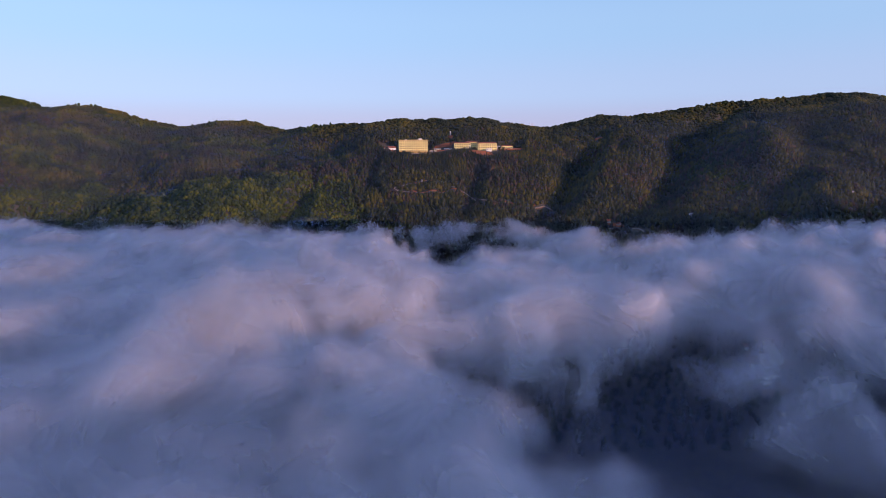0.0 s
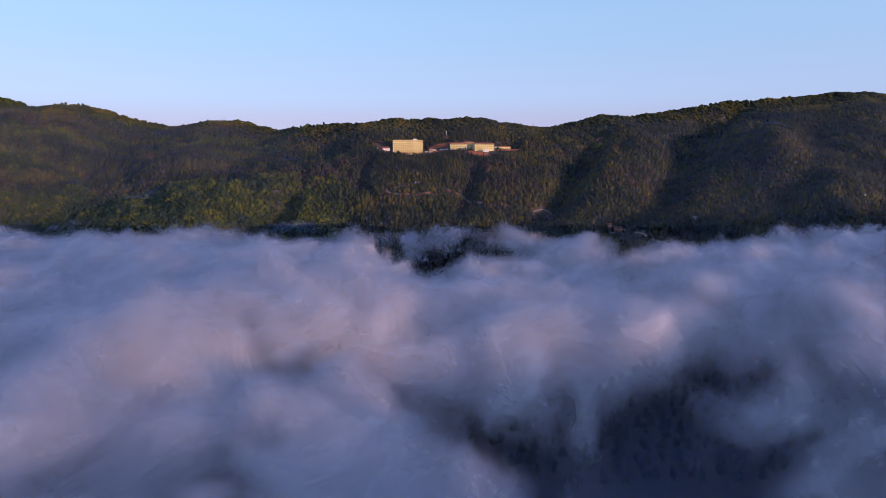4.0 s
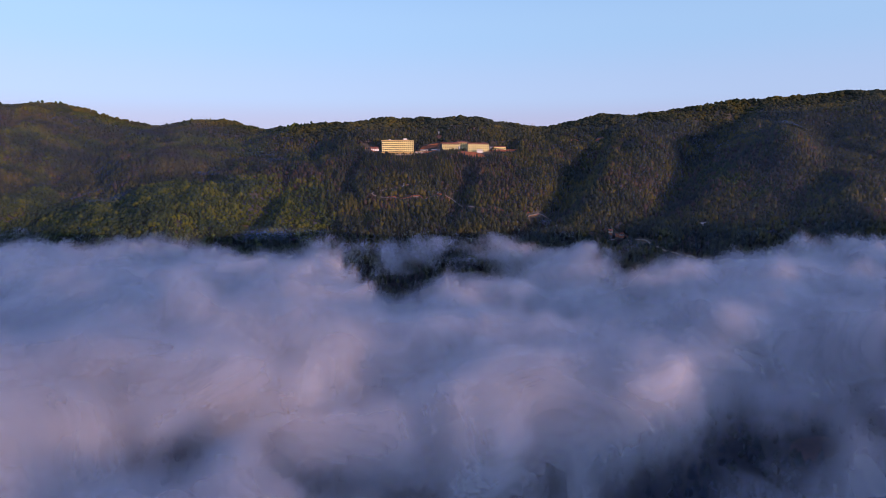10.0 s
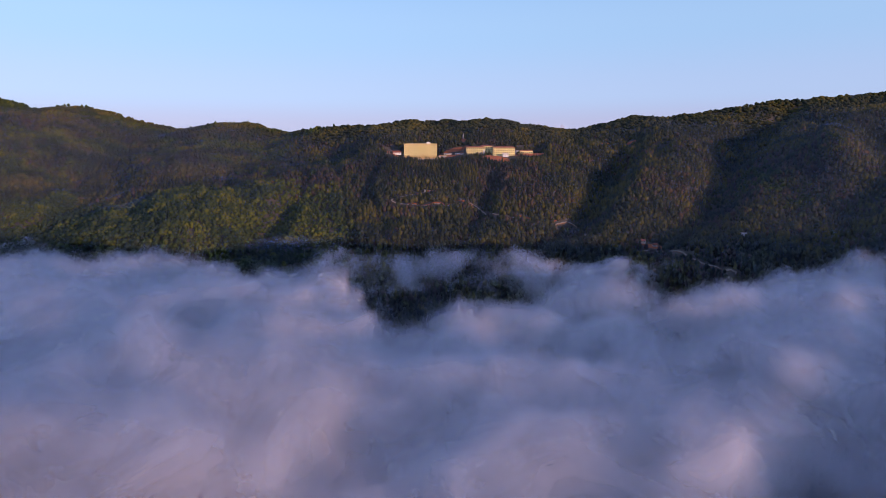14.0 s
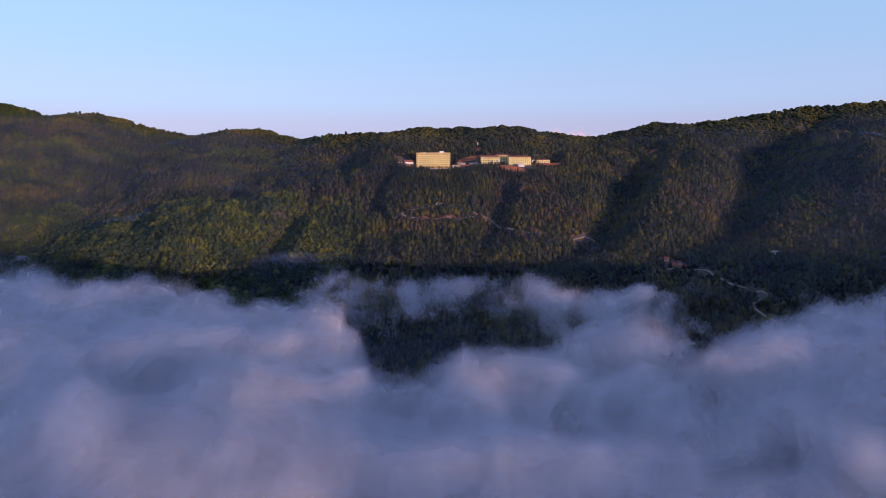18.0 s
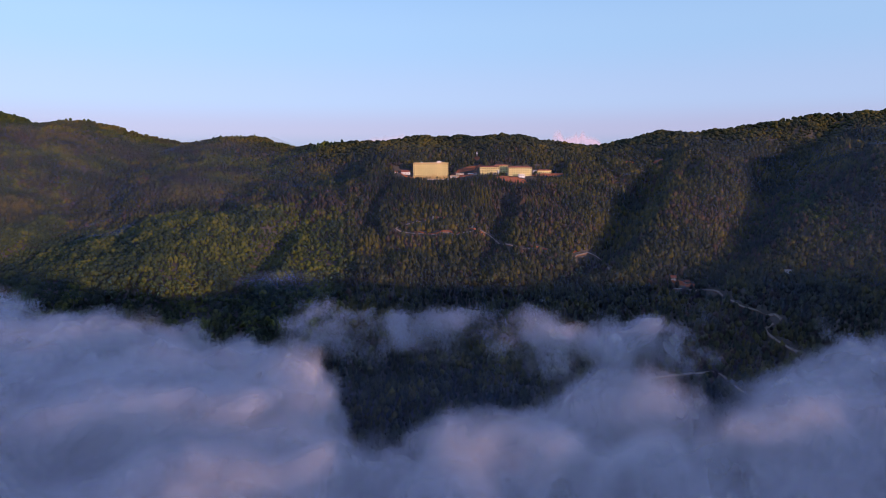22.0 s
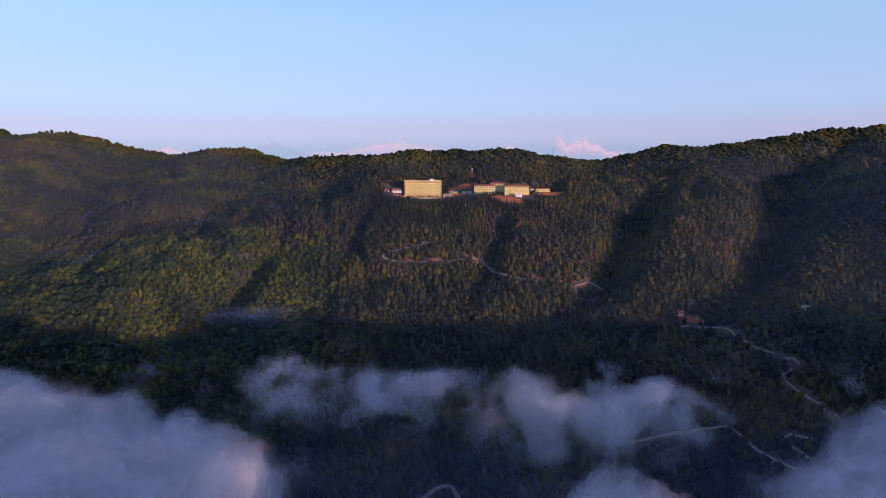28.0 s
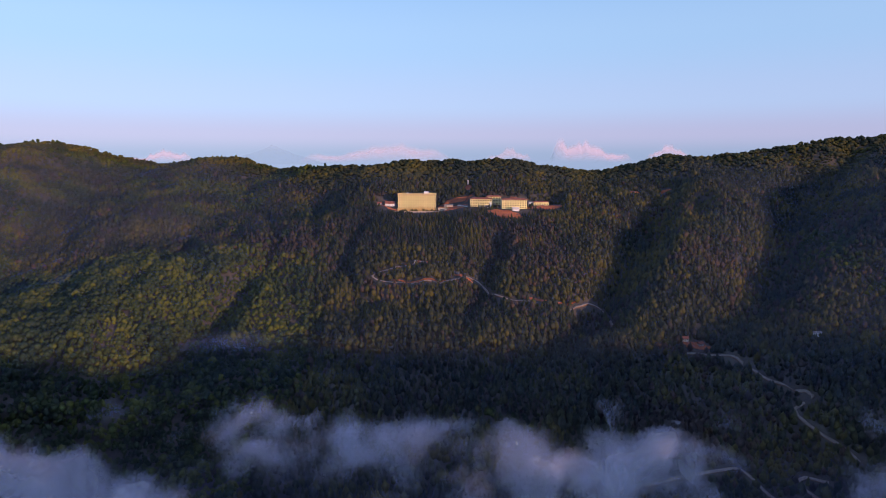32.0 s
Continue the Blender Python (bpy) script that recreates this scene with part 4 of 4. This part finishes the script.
def grid_points(x0, x1, y0, y1, cell, seed):
    rs = np.random.RandomState(seed)
    X, Y = np.meshgrid(np.arange(x0, x1, cell), np.arange(y0, y1, cell))
    X = X.ravel() + rs.uniform(-0.42, 0.42, X.size) * cell
    Y = Y.ravel() + rs.uniform(-0.42, 0.42, Y.size) * cell
    return X, Y


def broad_share(x, y):
    """How far the wood is broad-leaved: the low western knolls above all."""
    w = smooth(-90, -190, x) * (1 - smooth(560, 680, y)) + 0.34 * smooth(-40, -240, x)
    w = w + 0.2 * np.exp(-((x + 20) / 130) ** 2 - ((y - 470) / 70) ** 2) + 0.35 * np.exp(-((x - 430) / 90) ** 2 - ((y - 620) / 120) ** 2)
    return w + 0.9 * (fbm(x, y, 60, 3, 81) - 0.5)


def brown_share(x, y):
    w = 0.85 * np.exp(-((x + 185) / 70) ** 2 - ((y - 690) / 65) ** 2) + 0.55 * np.exp(-((x - 115) / 60) ** 2 - ((y - 690) / 75) ** 2)
    w = w + 0.12 * np.exp(-((x + 330) / 190) ** 2 - ((y - 820) / 110) ** 2) + 0.4 * np.exp(-((x - 420) / 120) ** 2 - ((y - 640) / 90) ** 2)
    w = w + 0.9 * np.exp(-((x - 172) / 40) ** 2 - ((y - 410) / 40) ** 2)
    return w + 1.1 * (fbm(x, y, 32, 4, 87) - 0.5)


fx, fy = grid_points(-1050, 960, 285, 1330, 3.75, 5)
yc, zc = crest_at(fx)
keep = (fy < yc + 14) & (np.abs(fx + 20) < 0.88 * (fy + 290))
fx, fy = fx[keep], fy[keep]
keep = (clear_of(fx, fy) > 0.5) & ~((np.abs(fx + 20) < 66) & (fy > 786) & (fy < np.where(fx > -4, 829, 838)))
fx, fy = fx[keep], fy[keep]
fz = ground_height(fx, fy)
rs = np.random.RandomState(11)
u0, u1, u2 = rs.uniform(0, 1, (3, len(fx)))
broad = broad_share(fx, fy) + 0.25 * (u0 - 0.5) > 0.42
brown = (brown_share(fx, fy) + 0.9 * (u1 - 0.5) > 0.4) & ~broad
thin = broad & (u2 > 0.88)                     # broad crowns stand wider apart
far = (fy > 880) & (u2 > 0.6)
brown = brown & (fy < crest_at(fx)[0] - 90)
broad, brown, conifer = broad & ~thin, brown & (u2 < 0.9), ~broad & ~brown & ~far
rng = random.Random(3)
CONES = [cone_tree(rng) for k in range(6)]
ROUNDS = [round_tree(rng) for k in range(7)]
TUFTS = [bare_tree(rng) for k in range(6)]


EGGS = [egg_tree(rng) for k in range(8)]
rows = conifer & (np.abs(fx - 5) < 125) & (np.abs(fy - 735) < 62)      # the planted wood below the yards


def plant(mask, kinds, r, h, name, material, label, bias=0.0, rounded=True):
    x, y, z = fx[mask], fy[mask], fz[mask]
    q = np.random.RandomState(mask.sum()).uniform(0, 1, (3, mask.sum()))
    size = (0.62 + 0.8 * q[0] ** 1.4) * (0.62 + 0.76 * fbm(x, y, 17, 2, 95))      # older stands rise over younger ones
    size = np.where((np.abs(x + 20) < 70) & (y > 768) & (y < 800), 0.5 * size, size)      # young growth under the terrace
    patch = fbm(x, y, 35, 3, 91)
    tint = np.clip(0.45 + 1.7 * (patch - 0.5) + 0.75 * (q[1] - 0.5) + bias, 0, 1)
    tint = np.clip(tint + 0.16 * smooth(-100, -350, x), 0, 1)
    tint = np.where(q[2] > 0.994, 1.0, tint)
    return scatter(name, kinds, x, y, z - 0.4, r * size * (0.85 + 0.3 * q[2]), h * size, tint, material, label, rounded)


plant(rows, CONES, 2.2, 7.4, "conifer_plantation", M_CONIFER, "close rows of dark green conifers below the buildings", -0.1)
skyline = conifer & ~rows & (fy > crest_at(fx)[0] - 90)
plant(skyline, [dome_tree(rng) for k in range(6)], 3.0, 4.8, "skyline_forest", M_CONIFER, "dark green rounded wood along the ridge", 0.02, True)
plant(conifer & ~rows & ~skyline, EGGS + CONES[:3], 2.45, 7.0, "conifer_forest", M_CONIFER, "dense dark green wood covering the mountain slope", 0.02, True)
plant(broad, ROUNDS, 3.2, 6.6, "broadleaf_forest", M_LEAF, "yellow-green rounded broad-leaved trees on low knolls", 0.0, True)
plant(brown, EGGS + TUFTS[:2], 2.35, 6.8, "autumn_forest", M_BROWN, "red-brown thin autumn trees among the conifers", 0.0, True)
vx, vy = grid_points(-260, 420, 60, 290, 10.5, 8)
keep = clear_of(vx, vy) > 0.5
vx, vy = vx[keep], vy[keep]
q = np.random.RandomState(4).uniform(0, 1, (3, len(vx)))
scatter("valley_wood", CONES + TUFTS, vx, vy, ground_height(vx, vy) - 0.4, 3.0 + q[0], 7 + 4 * q[1], q[2] * 0.6, M_CONIFER, "dark trees on the valley floor under the mist")


def single_conifer():
    t = thing("conifer", 0, 0, 0, 0, "dark green conifer standing by the yard on the hill", "tree", "single conifers")
    bm = bmesh.new()
    bmesh.ops.create_cone(bm, cap_ends=True, segments=7, radius1=0.22, radius2=0.05, depth=8, matrix=Matrix.Translation((0, 0, 3.4)))
    part("trunk", bm, M_BARK, t)
    V, F = cone_tree(random.Random(8), 6, 9)
    V = V * np.array((2.3, 2.3, 1.0))
    V[:, 2] = (V[:, 2] - V[:, 2].min()) / np.ptp(V[:, 2]) * 8.2 + 1.0
    crown = new("crown", mesh_from("crown", V, F, M_CONIFER, False, ("tint", np.full(len(V), 0.45))))
    crown.parent = t
    return t


def single_broadleaf():
    t = thing("broadleaf_tree", 0, 0, 0, 0, "rounded green broad-leaved tree in front of the buildings", "tree", "single broad-leaved trees")
    bm = bmesh.new()
    bmesh.ops.create_cone(bm, cap_ends=True, segments=7, radius1=0.28, radius2=0.12, depth=3.4, matrix=Matrix.Translation((0, 0, 1.5)))
    for k in range(4):
        a = k * 1.6
        bar(bm, (0, 0, 2.2), (1.3 * math.cos(a), 1.3 * math.sin(a), 3.6), 0.08)
    part("trunk", bm, M_BARK, t)
    V, F = round_tree(random.Random(9), 11)
    crown = new("crown", mesh_from("crown", V * np.array((2.9, 2.9, 6.0)) + np.array((0, 0, 0.6)), F, M_LEAF, False, ("tint", np.full(len(V), 0.25))))
    crown.parent = t
    return t


first_c, first_b = single_conifer(), single_broadleaf()
rng = random.Random(21)
spots = [(-60 + 3.7 * k, 788 + rng.uniform(-4, 2)) for k in range(34)] + [(70 + rng.uniform(-4, 4), 797 + rng.uniform(-6, 10)) for k in range(9)]
spots += [(px + rng.uniform(-1, 1), 812 + 0.07 * (px + 36) + rng.uniform(-1, 0.5)) for px in (-56, -51, -42, -38, -35, -27, -22, -15, 6, 22)] + [(110 + rng.uniform(-3, 12), 800 + rng.uniform(-8, 4)) for k in range(8)]
spots += [(px + rng.uniform(-9, 9), py + rng.choice((-1, 1)) * rng.uniform(11, 15)) for px, py in ROAD_LINES["upper"][::3]]
for k, (px, py) in enumerate(spots):
    src = first_b if (k % 5 == 0 or 43 <= k < 53) else first_c
    s = rng.uniform(0.55, 1.0) * (0.5 if k < 34 else 0.75 if k < 53 else 1.0)
    m = pose(px, py, height1(px, py) - 0.3, 0, 0, rng.uniform(0, 360))
    t = copy_thing(src, m)
    t.scale = (s, s, s * rng.uniform(0.85, 1.15))
for t, (px, py) in ((first_c, (-98, 806)), (first_b, (-101, 800))):
    t.matrix_world = pose(px, py, height1(px, py) - 0.3)

# ---- far clouds and hills beyond the ridge ----
def far_heap(name, x, y, base, w, h, seed, lean, material, label, category, peak=1.2, strength=0.8, lumps=1.0):
    """A distant bank with a heaped outline and a bulging, lumpy front."""
    nu, nv = 150, 26
    u, v = np.meshgrid(np.linspace(-1, 1, nu), np.linspace(0, 1, nv))
    rr = random.Random(seed)
    if lumps > 0.5:                       # cumulus: lobes side by side, highest near the middle
        crest = 0.02 * (1 - u * u)
        for c, r, top in ((-0.65, 0.3, 0.4), (lean - 0.3, 0.3, 0.75), (lean, 0.3, 0.95), (lean + 0.27, 0.3, 0.8), (lean + 0.55, 0.3, 0.55), (0.7, 0.3, 0.35)):
            c, top = c + rr.uniform(-0.07, 0.07), top * rr.uniform(0.75, 1.1)
            crest = crest + (top * np.exp(-((u - c) / r) ** 2)) ** 3
        crest = np.cbrt(crest) * smooth(0, 0.25, 1 - np.abs(u))
        crest = crest / crest.max()
    else:
        crest = (1 - np.abs(u - lean * (1 - np.abs(u))) ** peak) * (1 + 0.25 * (fbm(u * 3 + seed, u * 0, 1.0, 4, seed) - 0.5))
    if lumps > 0.5:
        crest = np.clip(crest * (1 + 0.7 * (fbm(u * 6 + seed, u * 0, 1.0, 4, seed + 2) - 0.5)), 0.0, 1.3)
    crest = np.clip(crest + 0.04 * (fbm(u * 16, u * 0 + seed, 1.0, 3, seed) - 0.5), 0.0, 1.3)
    X = x + u * w / 2
    Z = base + v * crest * h
    lump = fbm(u * 4 + seed, v * 2, 1.0, 2, seed + 5) - 0.5
    Y = y - (1 - (1 - v) ** 2) * -0.35 * h - np.sqrt(np.clip(1 - u * u, 0, 1)) * w * 0.05 + lump * h * 0.08 * lumps
    den = strength * smooth(0, 0.7, v) * (1 - smooth(0.7, 1.0, v) * 0.9 * lumps) * smooth(0, 0.5, 1 - np.abs(u)) * smooth(0.02, 0.3, crest)
    me = mesh_from(name, np.stack([X, Y, Z], -1).reshape(-1, 3), grid_faces(nu, nv), material, True, ("vapour", den.ravel()))
    return tagged(new(name, me), label, category, kind="structure")


FAR_Y = 4450
for k, (px, w, base, h, seed, lean, strength) in enumerate(((1110, 700, 248, 205, 3, -0.3, 0.6), (-500, 1300, 246, 165, 7, 0.15, 0.42), (490, 400, 256, 105, 13, 0.1, 0.4),
                                                           (1690, 380, 275, 125, 17, 0.0, 0.5), (-2130, 620, 250, 105, 23, 0.2, 0.6))):
    far_heap("far_cloud", px, FAR_Y, base, w, h, seed, lean, M_FARCLOUD, "distant pink-lit cumulus heap beyond the ridge", "cloud", strength=strength)
far_heap("far_mountain", -1330, FAR_Y + 120, 240, 900, 150, 29, 0.05, M_FARHILL, "far mountain, its haze painted as see-through pale blue", "mountain", peak=0.8, lumps=0.35)
